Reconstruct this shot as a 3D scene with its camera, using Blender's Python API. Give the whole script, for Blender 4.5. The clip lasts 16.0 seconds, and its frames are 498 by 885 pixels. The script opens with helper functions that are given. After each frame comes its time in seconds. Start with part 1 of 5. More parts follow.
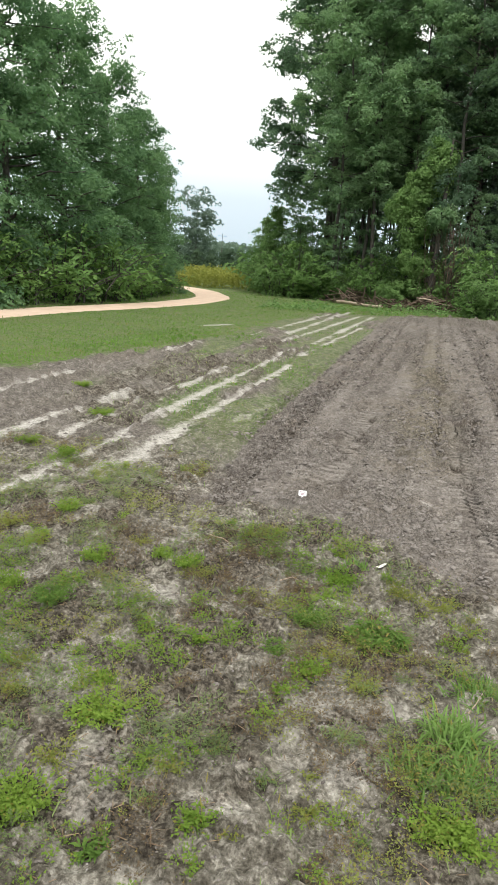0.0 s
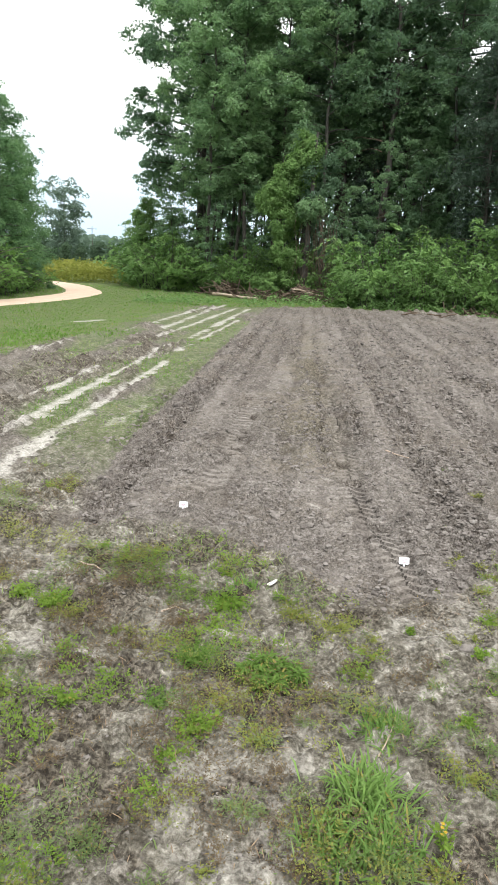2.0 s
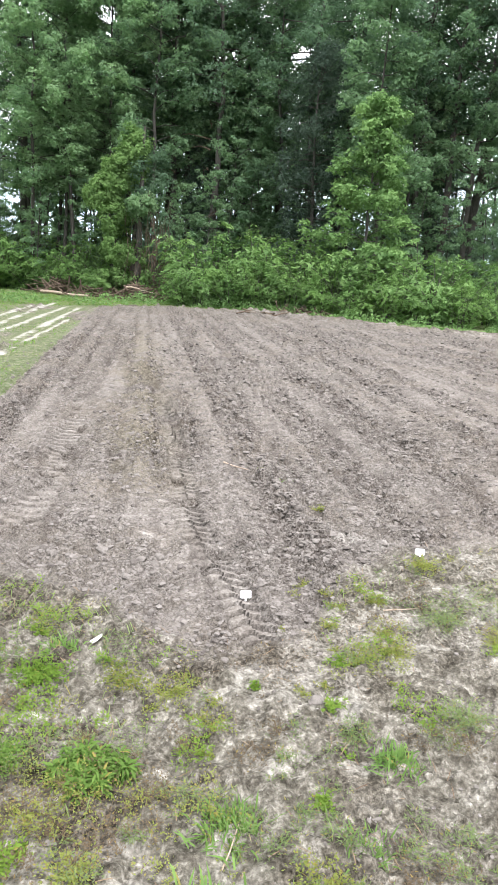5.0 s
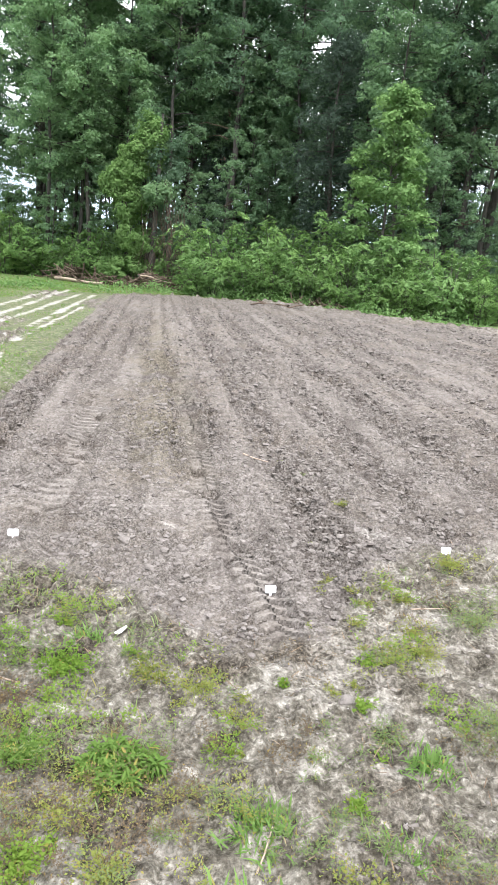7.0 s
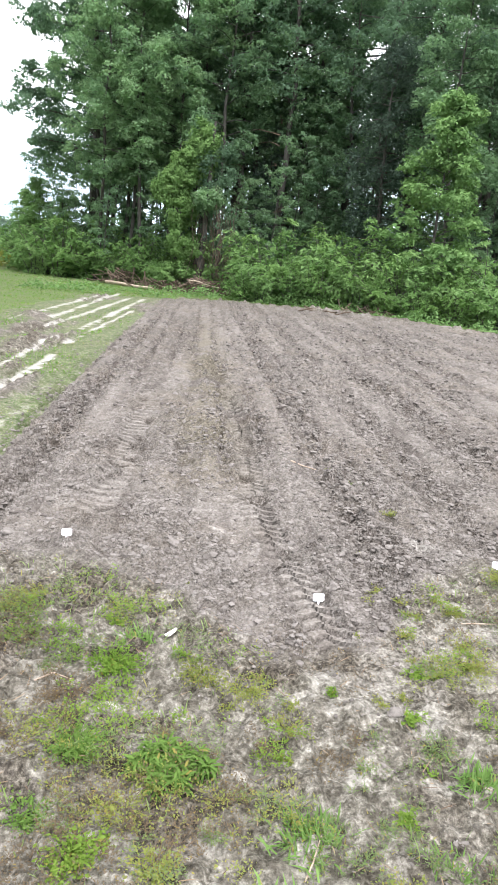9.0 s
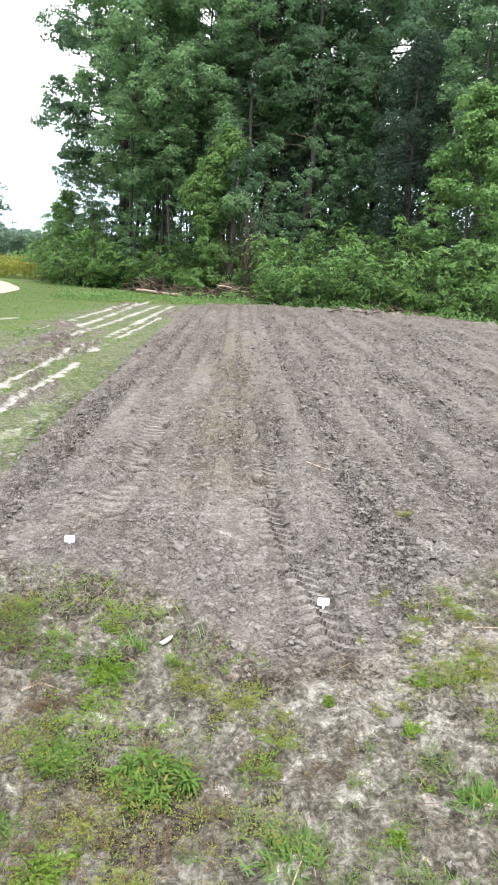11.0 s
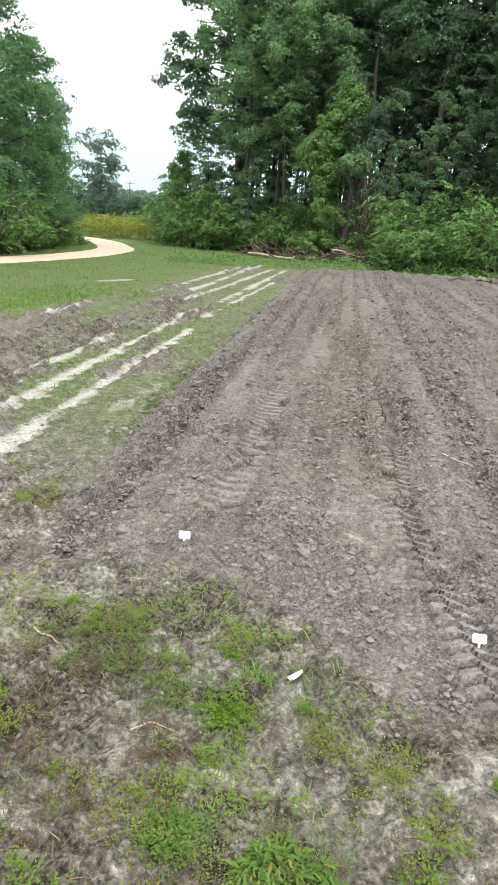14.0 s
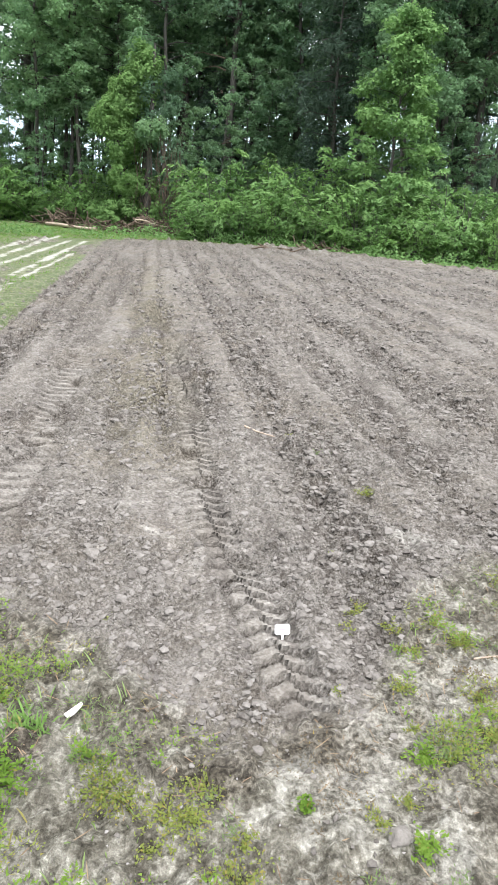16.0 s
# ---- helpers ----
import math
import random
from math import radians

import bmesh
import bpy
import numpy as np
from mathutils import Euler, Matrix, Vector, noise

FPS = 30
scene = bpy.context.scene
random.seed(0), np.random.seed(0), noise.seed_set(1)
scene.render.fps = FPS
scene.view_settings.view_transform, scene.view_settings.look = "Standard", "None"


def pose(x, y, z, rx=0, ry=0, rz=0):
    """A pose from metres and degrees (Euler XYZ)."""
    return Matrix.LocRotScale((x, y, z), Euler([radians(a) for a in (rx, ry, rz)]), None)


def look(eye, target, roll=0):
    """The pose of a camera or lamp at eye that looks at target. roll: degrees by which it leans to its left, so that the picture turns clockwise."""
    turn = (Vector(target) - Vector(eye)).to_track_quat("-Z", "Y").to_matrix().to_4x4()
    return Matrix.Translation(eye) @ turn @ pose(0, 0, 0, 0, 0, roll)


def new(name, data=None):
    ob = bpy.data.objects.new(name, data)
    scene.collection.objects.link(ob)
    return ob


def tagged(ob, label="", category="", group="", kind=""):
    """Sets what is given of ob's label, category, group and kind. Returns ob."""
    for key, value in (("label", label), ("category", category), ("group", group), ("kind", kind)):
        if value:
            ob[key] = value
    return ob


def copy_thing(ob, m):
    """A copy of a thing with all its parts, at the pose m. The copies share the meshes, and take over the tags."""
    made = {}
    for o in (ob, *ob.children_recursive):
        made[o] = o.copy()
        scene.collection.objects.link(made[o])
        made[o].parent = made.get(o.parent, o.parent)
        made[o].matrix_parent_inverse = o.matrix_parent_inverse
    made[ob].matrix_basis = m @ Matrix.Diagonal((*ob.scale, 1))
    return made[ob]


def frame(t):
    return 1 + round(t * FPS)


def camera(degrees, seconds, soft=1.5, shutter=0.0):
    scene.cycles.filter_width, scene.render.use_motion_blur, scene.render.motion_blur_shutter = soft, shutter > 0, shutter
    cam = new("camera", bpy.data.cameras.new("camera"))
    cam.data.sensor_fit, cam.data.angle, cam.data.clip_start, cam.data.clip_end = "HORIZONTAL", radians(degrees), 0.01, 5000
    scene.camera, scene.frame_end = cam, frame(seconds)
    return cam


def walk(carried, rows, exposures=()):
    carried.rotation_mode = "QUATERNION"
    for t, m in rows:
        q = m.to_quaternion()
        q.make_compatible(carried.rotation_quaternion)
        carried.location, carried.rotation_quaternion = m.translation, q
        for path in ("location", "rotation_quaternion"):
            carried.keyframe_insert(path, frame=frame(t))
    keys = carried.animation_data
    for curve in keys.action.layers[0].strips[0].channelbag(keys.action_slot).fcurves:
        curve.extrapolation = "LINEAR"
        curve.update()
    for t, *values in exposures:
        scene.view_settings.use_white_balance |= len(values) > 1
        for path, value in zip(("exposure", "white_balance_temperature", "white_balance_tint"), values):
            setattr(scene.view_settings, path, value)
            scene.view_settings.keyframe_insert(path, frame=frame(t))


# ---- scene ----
cam = camera(39.4, 16.0, soft=1.35)
PATH = [
    (0, (0.212, -0.083, 1.66), (-0.363, 1.77, 1.174), 3.0),
    (0.5, (0.249, -0.05, 1.651), (-0.2, 1.837, 1.165), 3.4),
    (1, (0.229, 0.072, 1.652), (-0.055, 1.997, 1.188), 4.7),
    (1.5, (0.139, 0.215, 1.667), (-0.117, 2.14, 1.188), 4.1),
    (2, (0.153, 0.348, 1.645), (-0.096, 2.271, 1.155), 2.3),
    (2.5, (0.198, 0.496, 1.65), (-0.067, 2.413, 1.143), 2.9),
    (3, (0.235, 0.613, 1.644), (0.085, 2.541, 1.131), 3.1),
    (3.5, (0.251, 0.71, 1.663), (0.282, 2.649, 1.175), 3.6),
    (3.7, (0.253, 0.744, 1.669), (0.335, 2.686, 1.197), 3.2),
    (5.8, (0.16, 0.873, 1.682), (0.37, 2.803, 1.2), 3.1),
    (6, (0.144, 0.883, 1.678), (0.335, 2.815, 1.199), 3.4),
    (6.5, (0.135, 0.881, 1.683), (0.309, 2.821, 1.227), 3.5),
    (7, (0.12, 0.914, 1.658), (0.297, 2.842, 1.156), 4.3),
    (7.5, (0.099, 0.89, 1.678), (0.247, 2.824, 1.189), 4.8),
    (8, (0.085, 0.909, 1.667), (0.165, 2.846, 1.175), 4.2),
    (8.5, (0.068, 0.902, 1.667), (0.12, 2.839, 1.173), 3.8),
    (9, (0.069, 0.895, 1.671), (0.123, 2.832, 1.174), 4.9),
    (9.2, (0.06, 0.897, 1.69), (0.105, 2.832, 1.187), 5.3),
    (11.3, (0.282, 1.024, 1.638), (0.222, 2.964, 1.155), 2.5),
    (11.5, (0.282, 1.046, 1.65), (0.333, 2.99, 1.182), 2.3),
    (12, (0.215, 1.059, 1.668), (0.397, 2.986, 1.165), 1.3),
    (12.5, (0.077, 1.112, 1.652), (0.097, 3.026, 1.073), 3.5),
    (13, (-0.044, 1.222, 1.618), (-0.315, 3.124, 1.062), 3.8),
    (13.5, (-0.003, 1.401, 1.62), (-0.266, 3.292, 1.025), 3.7),
    (14, (0.038, 1.501, 1.634), (-0.295, 3.379, 1.033), 3.3),
    (14.5, (0.09, 1.606, 1.618), (-0.055, 3.502, 0.997), 3.5),
    (15, (0.134, 1.669, 1.645), (0.126, 3.578, 1.05), 5.1),
    (15.5, (0.124, 1.813, 1.607), (0.175, 3.735, 1.054), 3.0),
    (16, (0.202, 1.897, 1.572), (0.377, 3.782, 0.927), 3.6),
]
walk(cam, [(t, look(eye, target, roll)) for t, eye, target, roll in PATH],
     [(0, -0.35, 6620, 10), (1.0, -0.23, 6500, 10), (1.5, -0.11, 6450, 11), (2.5, -0.05, 6400, 11), (3.0, 0.01, 6360, 11), (3.5, 0.28, 6320, 12), (6.0, 0.49, 6200, 15), (9.0, 0.45, 6180, 15),
      (11.5, 0.29, 6240, 14), (12.0, 0.43, 6230, 14), (12.7, 0.40, 6280, 12), (13.3, -0.03, 6380, 11), (14.5, 0.07, 6320, 11), (15.0, 0.28, 6260, 11), (15.5, 0.28, 6220, 11), (16, 0.40, 6130, 11)])

# ---- world and sun: a bright overcast sky, paler blue low down ----
world = bpy.data.worlds.new("overcast_sky")
scene.world = world
world.use_nodes = True
wn, wl = world.node_tree.nodes, world.node_tree.links
wn.clear()
sky = wn.new("ShaderNodeTexSky")
sky.sky_type, sky.sun_disc = "NISHITA", False
sky.sun_elevation, sky.sun_rotation = radians(61), radians(151)
sky.dust_density = 4.0
coord, split = wn.new("ShaderNodeTexCoord"), wn.new("ShaderNodeSeparateXYZ")
ramp = wn.new("ShaderNodeValToRGB")
ramp.color_ramp.elements[0].position, ramp.color_ramp.elements[0].color = 0.0, (0.5, 0.62, 0.71, 1)
ramp.color_ramp.elements[1].position, ramp.color_ramp.elements[1].color = 0.22, (1.2, 1.2, 1.19, 1)
mid = ramp.color_ramp.elements.new(0.09)
mid.color = (0.6, 0.7, 0.77, 1)
cloud, skymix, out = wn.new("ShaderNodeBackground"), wn.new("ShaderNodeAddShader"), wn.new("ShaderNodeOutputWorld")
clear = wn.new("ShaderNodeBackground")
wl.new(coord.outputs["Generated"], split.inputs[0])
wl.new(split.outputs["Z"], ramp.inputs[0])
wl.new(ramp.outputs[0], cloud.inputs[0])
cloud.inputs[1].default_value = 1.65
wl.new(sky.outputs[0], clear.inputs[0])
clear.inputs[1].default_value = 0.02
wl.new(cloud.outputs[0], skymix.inputs[0])
wl.new(clear.outputs[0], skymix.inputs[1])
wl.new(skymix.outputs[0], out.inputs[0])

sun = new("sun", bpy.data.lights.new("sun", "SUN"))
sun.data.energy, sun.data.angle, sun.data.color = 2.7, radians(9), (1.0, 0.98, 0.955)
sun.matrix_world = look((9, -16, 33), (0, 0, 0))


# ---- noise on arrays ----
def lattice(ix, iy, seed):
    h = (ix.astype(np.int64) * 374761393 + iy.astype(np.int64) * 668265263 + seed * 982451653) & 0x7FFFFFFF
    h = ((h ^ (h >> 13)) * 1274126177) & 0x7FFFFFFF
    return ((h ^ (h >> 16)) & 0xFFFF) / 65535.0


def vnoise(x, y, seed):
    ix, iy = np.floor(x), np.floor(y)
    fx, fy = x - ix, y - iy
    fx, fy = fx * fx * (3 - 2 * fx), fy * fy * (3 - 2 * fy)
    a, b = lattice(ix, iy, seed), lattice(ix + 1, iy, seed)
    c, d = lattice(ix, iy + 1, seed), lattice(ix + 1, iy + 1, seed)
    return (a + (b - a) * fx) * (1 - fy) + (c + (d - c) * fx) * fy


def fbm(x, y, size, octaves, seed):
    """Fractal noise, about 0..1, with largest lumps of that size in metres."""
    total, amp, norm = 0.0, 1.0, 0.0
    cs, sn = math.cos(0.6), math.sin(0.6)
    px, py = x / size, y / size
    for k in range(octaves):
        total = total + amp * vnoise(px, py, seed + 17 * k)
        norm += amp
        amp *= 0.55
        px, py = (px * cs - py * sn) * 2.03 + 5.3, (px * sn + py * cs) * 2.03 + 1.7
    return total / norm


def clods(x, y, size, seed, full=1.0):
    """Heights of rounded lumps of uneven size, one a cell, as a share of the cell's size."""
    px, py = x / size, y / size
    ix, iy = np.floor(px), np.floor(py)
    best = np.zeros_like(px)
    for i in (-1, 0, 1):
        for j in (-1, 0, 1):
            cx, cy = ix + i, iy + j
            ox, oy = lattice(cx, cy, seed), lattice(cx, cy, seed + 7)
            r = 0.25 + 0.5 * lattice(cx, cy, seed + 13) ** 1.5
            keep = lattice(cx, cy, seed + 29) < full
            stretch = 0.7 + 0.6 * lattice(cx, cy, seed + 31)
            d2 = ((px - cx - ox) * stretch) ** 2 + ((py - cy - oy) / stretch) ** 2
            best = np.maximum(best, np.where(keep, np.sqrt(np.clip(r * r - d2, 0, None)), 0))
    return best


def smooth(a, b, v):
    t = np.clip((v - a) / (b - a), 0, 1)
    return t * t * (3 - 2 * t)


# ---- the plan ----
LEFT_Y, LEFT_X = [3, 4.4, 6.1, 10, 14, 18.5, 29.5, 40], [-1.45, -1.55, -1.85, -2.13, -2.4, -2.65, -3.25, -3.6]
NEAR_X, NEAR_Y = [-3, -1.6, -0.85, -0.1, 0.4, 0.8, 1.2, 1.7, 3, 6, 20], [4.2, 4.25, 4.55, 4.15, 3.6, 3.7, 4.5, 4.8, 5.0, 5.4, 6.0]
FAR_X, FAR_Y = [-6, -3.3, -0.5, 3.4, 5.8, 8.5, 12, 20, 40], [28.5, 29.3, 31.8, 30.0, 26.4, 23.0, 21.5, 19.5, 16]
GRASS_Y, GRASS_X = [0, 5, 9.5, 12.2, 15.3, 18, 24, 34], [-8.2, -7.6, -6.2, -5.9, -5.3, -5.4, -5.6, -5.6]
ROAD = [(-15.0, -14.0), (-13.6, 2.0), (-13.1, 12.0), (-12.95, 20.0), (-12.5, 24.5), (-12.35, 29.0), (-13.2, 35.0), (-15.6, 40.8), (-19.6, 47.6), (-27.0, 55.0), (-40.0, 64.0)]
# white sand lines between the old plots: from, to, width
STRIPS = [((-5.44, 7.0), (-5.45, 9.5), .14), ((-5.31, 12.0), (-5.41, 14.0), .1), ((-3.98, 5.0), (-3.91, 7.9), .17), ((-3.45, 5.6), (-3.6, 8.8), .15), ((-3.6, 8.8), (-3.54, 10.6), .1),
          ((-2.98, 5.9), (-3.15, 8.6), .2), ((-3.15, 8.6), (-3.33, 13.9), .15), ((-2.9, 4.0), (-2.86, 5.8), .15), ((-2.45, 4.9), (-2.62, 7.6), .2), ((-2.62, 7.6), (-2.85, 12.0), .15),
          ((-5.16, 17.0), (-5.4, 28.0), .15), ((-4.48, 17.8), (-5.1, 31.0), .2), ((-4.0, 15.5), (-4.23, 28.6), .21), ((-3.32, 15.9), (-3.7, 28.3), .18), ((-3.02, 13.4), (-3.15, 22.0), .15), ((-7.1, 18.7), (-6.75, 19.9), .35)]
# bare sandy patches near at hand: place, half sizes
PATCHES = [(-1.16, 2.92, 0.17, 0.14), (-0.81, 2.83, 0.08, 0.06), (-0.58, 2.94, 0.09, 0.07), (-0.14, 2.92, 0.06, 0.12), (0.21, 3.57, 0.11, 0.06), (0.15, 2.5, 0.08, 0.1), (0.67, 2.59, 0.13, 0.1), (-0.4, 1.83, 0.05, 0.06), (-0.06, 1.94, 0.13, 0.09), (-0.44, 1.68, 0.13, 0.09), (-0.55, 1.59, 0.1, 0.08), (0.54, 1.88, 0.1, 0.09), (-0.28, 2.04, 0.08, 0.05), (-0.19, 2.15, 0.09, 0.05), (0.22, 3.77, 0.15, 0.08), (-0.18, 3.29, 0.09, 0.08), (0.53, 3.44, 0.09, 0.14)]
PATCHES += [(-0.36, 3.2, 0.1, 0.06), (-0.26, 2.78, 0.06, 0.05), (0.57, 2.88, 0.1, 0.08), (1.24, 3.9, 0.13, 0.09), (1.4, 3.94, 0.12, 0.09), (1.44, 5.02, 0.2, 0.2), (-0.19, 2.52, 0.07, 0.06), (-0.76, 3.47, 0.1, 0.08), (0.7, 2.94, 0.09, 0.06), (0.88, 2.87, 0.09, 0.06), (1.24, 3.52, 0.1, 0.06), (0.03, 2.77, 0.06, 0.07), (-0.43, 3.78, 0.08, 0.1), (0.95, 3.64, 0.08, 0.09), (0.68, 3.41, 0.12, 0.06), (-0.99, 5.34, 0.16, 0.08), (0.13, 5.03, 0.13, 0.06), (-2.45, 5.2, 0.2, 0.3), (-2.1, 4.8, 0.2, 0.2), (-2.14, 7.3, 0.13, 0.3), (-2.15, 8, 0.1, 0.3), (-2.22, 9, 0.08, 0.4)]
# wheel tracks and furrows of the tilled ground, by the row's coordinate
TRACK_LEFT = ([5.0, 5.58, 6.67, 7.52, 8.55, 10.54, 13.2, 20, 32], [-.79, -.8, -.81, -.87, -.92, -1.05, -1.22, -1.6, -2.25])
TRACK_RIGHT = ([3.5, 3.8, 4.12, 4.43, 4.66, 4.9, 5.12, 5.47, 5.9, 6.5, 7.13, 7.5, 8.83, 10.7, 12.9, 20, 32], [.69, .61, .56, .49, .44, .385, .34, .29, .28, .245, .215, .19, .08, -.14, -.51, -.95, -1.6])
RUTS = [(-1.42, .16, .035), (1.02, .15, .03), (1.86, .13, .05), (2.62, .13, .045), (3.7, .16, .04), (4.5, .14, .03), (5.35, .16, .04), (6.3, .15, .03), (7.2, .15, .04), (8.4, .15, .03), (9.6, .15, .03)]


def row_u(x, y):
    """The coordinate across the rows of the field."""
    return x + 0.052 * (y - 5.0)


def near_segment(x, y, a, b):
    (ax, ay), (bx, by) = a, b
    dx, dy = bx - ax, by - ay
    t = np.clip(((x - ax) * dx + (y - ay) * dy) / (dx * dx + dy * dy), 0, 1)
    return np.hypot(x - ax - t * dx, y - ay - t * dy), t


def road_distance(x, y):
    best = np.full(np.shape(x), 1e9)
    for a, b in zip(ROAD, ROAD[1:]):
        best = np.minimum(best, near_segment(x, y, a, b)[0])
    return best


def plan(x, y):
    """Height and the cover of the ground at arrays of places."""
    warp = (fbm(x, y, 0.7, 3, 3) - 0.5)
    fine = (fbm(x, y, 0.16, 3, 5) - 0.5)
    xl, yn, yf = np.interp(y, LEFT_Y, LEFT_X), np.interp(x, NEAR_X, NEAR_Y), np.interp(x, FAR_X, FAR_Y)
    inside = np.minimum(np.minimum((x - xl), (y - yn) * 0.8), (yf - y) * 0.5) + 0.28 * warp + 0.2 * fine
    tilled = smooth(-0.1, 0.1, inside)
    # old plots at the side
    gx = np.interp(y, GRASS_Y, GRASS_X)
    grassy = smooth(-0.25, 0.55, (gx - x) + 1.3 * warp + 0.5 * fine)
    grassy = np.maximum(grassy, smooth(-0.4, 0.6, y - yf - 0.6 + warp))
    grassy = np.maximum(grassy, 0.62 * smooth(0.64, 0.46, fbm(x, y * 0.35, 0.8, 3, 9) + 0.13 * smooth(15, 8, y) * smooth(-3.2, -4.4, x) - 0.08 * smooth(12, 17, y)) * smooth(4.8, 7.0, y) * (x < xl + 0.1))
    grassy = np.maximum(grassy, smooth(-26, -30, y))
    sand = np.zeros_like(x)
    for a, b, w in STRIPS:
        d, t = near_segment(x + 0.1 * fine, y, a, b)
        broken = fbm(x, y * 0.4, 0.5, 2, 23)
        sand = np.maximum(sand, 0.88 * smooth(w * 0.8, w * 0.05, d + 0.12 * (broken - 0.5) + 0.17 * fine + 0.03 * warp) * smooth(0.05, 0.2, broken))
    weedy = (1 - tilled) * (1 - grassy)
    for px, py, a, b in PATCHES:
        d = np.hypot((x - px) / a, (y - py) / b) + 2.4 * fine + 1.3 * warp
        sand = np.maximum(sand, 0.44 * smooth(1.3, 0.3, d + 0.5 * (fbm(x, y, 0.07, 2, 33) - 0.5)))
    speck = fbm(x, y, 0.42, 4, 31)
    sand = np.maximum(sand, 0.4 * weedy * smooth(5.8, 5.0, y) * smooth(0.5, 0.6, 0.72 * speck + 0.28 * fbm(x, y, 0.1, 4, 35)))
    sand = sand * (1 - 0.75 * tilled * (y > 5.4))
    lip = np.exp(-((yn - y - 0.15) / 0.35) ** 2) * smooth(-1.9, -1.2, x) * smooth(0.6, 0.1, x)
    crust = (1 - grassy) * (1 - 0.6 * smooth(0.6, 1.0, x)) * np.maximum(weedy * smooth(0.49, 0.58, fbm(x, y, 0.3, 4, 41)), 0.75 * lip * smooth(0.42, 0.56, fbm(x, y, 0.4, 3, 45)))
    # heights
    z = 0.05 * (fbm(x, y, 5.0, 2, 51) - 0.5) * smooth(1, 6, np.hypot(x, y - 3))
    u = row_u(x, y) + 0.05 * (fbm(x, y, 1.6, 2, 61) - 0.5)
    rough = np.clip(0.62 + 1.1 * (fbm(u, y * 0.1, 0.4, 2, 67) - 0.5) + 0.6 * (fbm(x, y, 0.9, 2, 69) - 0.5), 0.38, 1.1)
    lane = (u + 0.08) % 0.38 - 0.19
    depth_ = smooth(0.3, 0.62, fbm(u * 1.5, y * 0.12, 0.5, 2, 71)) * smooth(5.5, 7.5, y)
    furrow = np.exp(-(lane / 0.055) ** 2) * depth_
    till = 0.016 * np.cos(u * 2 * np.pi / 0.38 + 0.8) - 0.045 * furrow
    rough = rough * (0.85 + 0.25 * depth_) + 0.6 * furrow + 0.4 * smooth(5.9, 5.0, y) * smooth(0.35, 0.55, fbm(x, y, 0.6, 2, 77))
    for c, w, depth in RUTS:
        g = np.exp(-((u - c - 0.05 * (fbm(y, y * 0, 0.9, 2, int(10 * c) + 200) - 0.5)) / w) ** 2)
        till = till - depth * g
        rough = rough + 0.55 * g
    # this copy also sets the soil tone: furrows and ruts come out darker
    rough_shade = rough
    for (ty, tx), w, kind in ((TRACK_LEFT, 0.13, 0), (TRACK_RIGHT, 0.105, 1)):
        v = x - np.interp(y, ty, tx)
        on = np.exp(-(v / w) ** 6) * smooth(ty[0] - 0.1, ty[0] + 0.3, y) * smooth(12, 7.5, y)
        if kind:
            beat = (y + 0.55 * np.abs(v) + 0.02 * fine) / 0.1 + 0.5 * smooth(-0.02, 0.02, v)
        else:
            beat = (y - 3.2 * v * v + 0.02 * fine) / 0.125
        lug = smooth(0.15, 0.42, np.abs(beat % 1.0 - 0.5) * 2) * smooth(0.25, 0.45, fbm(x, y, 0.25, 2, 73 + kind))
        till = till * (1 - on) + on * (-0.06 + 0.062 * lug + 0.012 * fine)
        # dark lug gaps, light pressed tops: shade and damp put into the soil tone
        rough, rough_shade = rough * (1 - 0.95 * on), rough_shade * (1 - on) + on * (1.9 - 1.85 * lug)
    wx, wy = x + 0.02 * fine, y + 0.02 * warp
    till = till + rough * (0.075 * clods(wx, wy, 0.12, 81, 0.38) + 0.06 * clods(wx, wy, 0.055, 83, 0.6) + 0.09 * (fbm(x, y, 0.08, 3, 84) - 0.5)) + 0.04 * (fbm(x, y, 0.5, 2, 85) - 0.5)
    tan = tilled * np.exp(-((u + 0.05) / 0.36) ** 2) * smooth(5.2, 7.0, y) * smooth(26, 12, y)
    tan = tan * smooth(0.3, 0.6, fbm(x, y, 0.5, 3, 87))
    bank = np.exp(-((y - yf - 0.15) / 0.35) ** 2) * 0.15 * smooth(1.5, 4.5, x)
    ridge = 1 - np.abs(fbm(x, y, 0.24, 3, 92) - 0.5) * 6
    loose = 0.045 * (fbm(x, y, 0.3, 3, 91) - 0.5) + 0.02 * np.clip(ridge, 0, 1) + (1 - 0.8 * sand) * (0.06 * (fbm(x, y, 0.06, 3, 93) - 0.4) + 0.045 * clods(x, y, 0.05, 94, 0.45))
    olds = weedy * smooth(5.0, 7.0, y) * (0.035 * np.cos((row_u(x, y)) * 2 * np.pi / 0.55) + 0.12 * clods(x, y, 0.15, 95, 0.5))
    flat = np.exp(-(road_distance(x, y) / 1.9) ** 4)
    z = z * (1 - flat) + tilled * till + (1 - tilled) * ((1 - grassy) * (loose + olds) + grassy * 0.02 * (fbm(x, y, 0.4, 2, 97) - 0.5)) * (1 - flat) + bank
    crust = np.maximum(crust, 0.5 * weedy * smooth(5.2, 6.8, y) * smooth(0.3, 0.5, fbm(x, y * 0.5, 0.6, 3, 43)))
    crust = np.maximum(crust, np.clip(bank * 7, 0, 1))
    grassy = grassy * (1 - np.clip(bank * 6, 0, 0.9))
    sand = np.maximum(sand, np.clip(bank * 4, 0, 0.42) * smooth(0.35, 0.6, fbm(x, y, 0.8, 3, 99)))
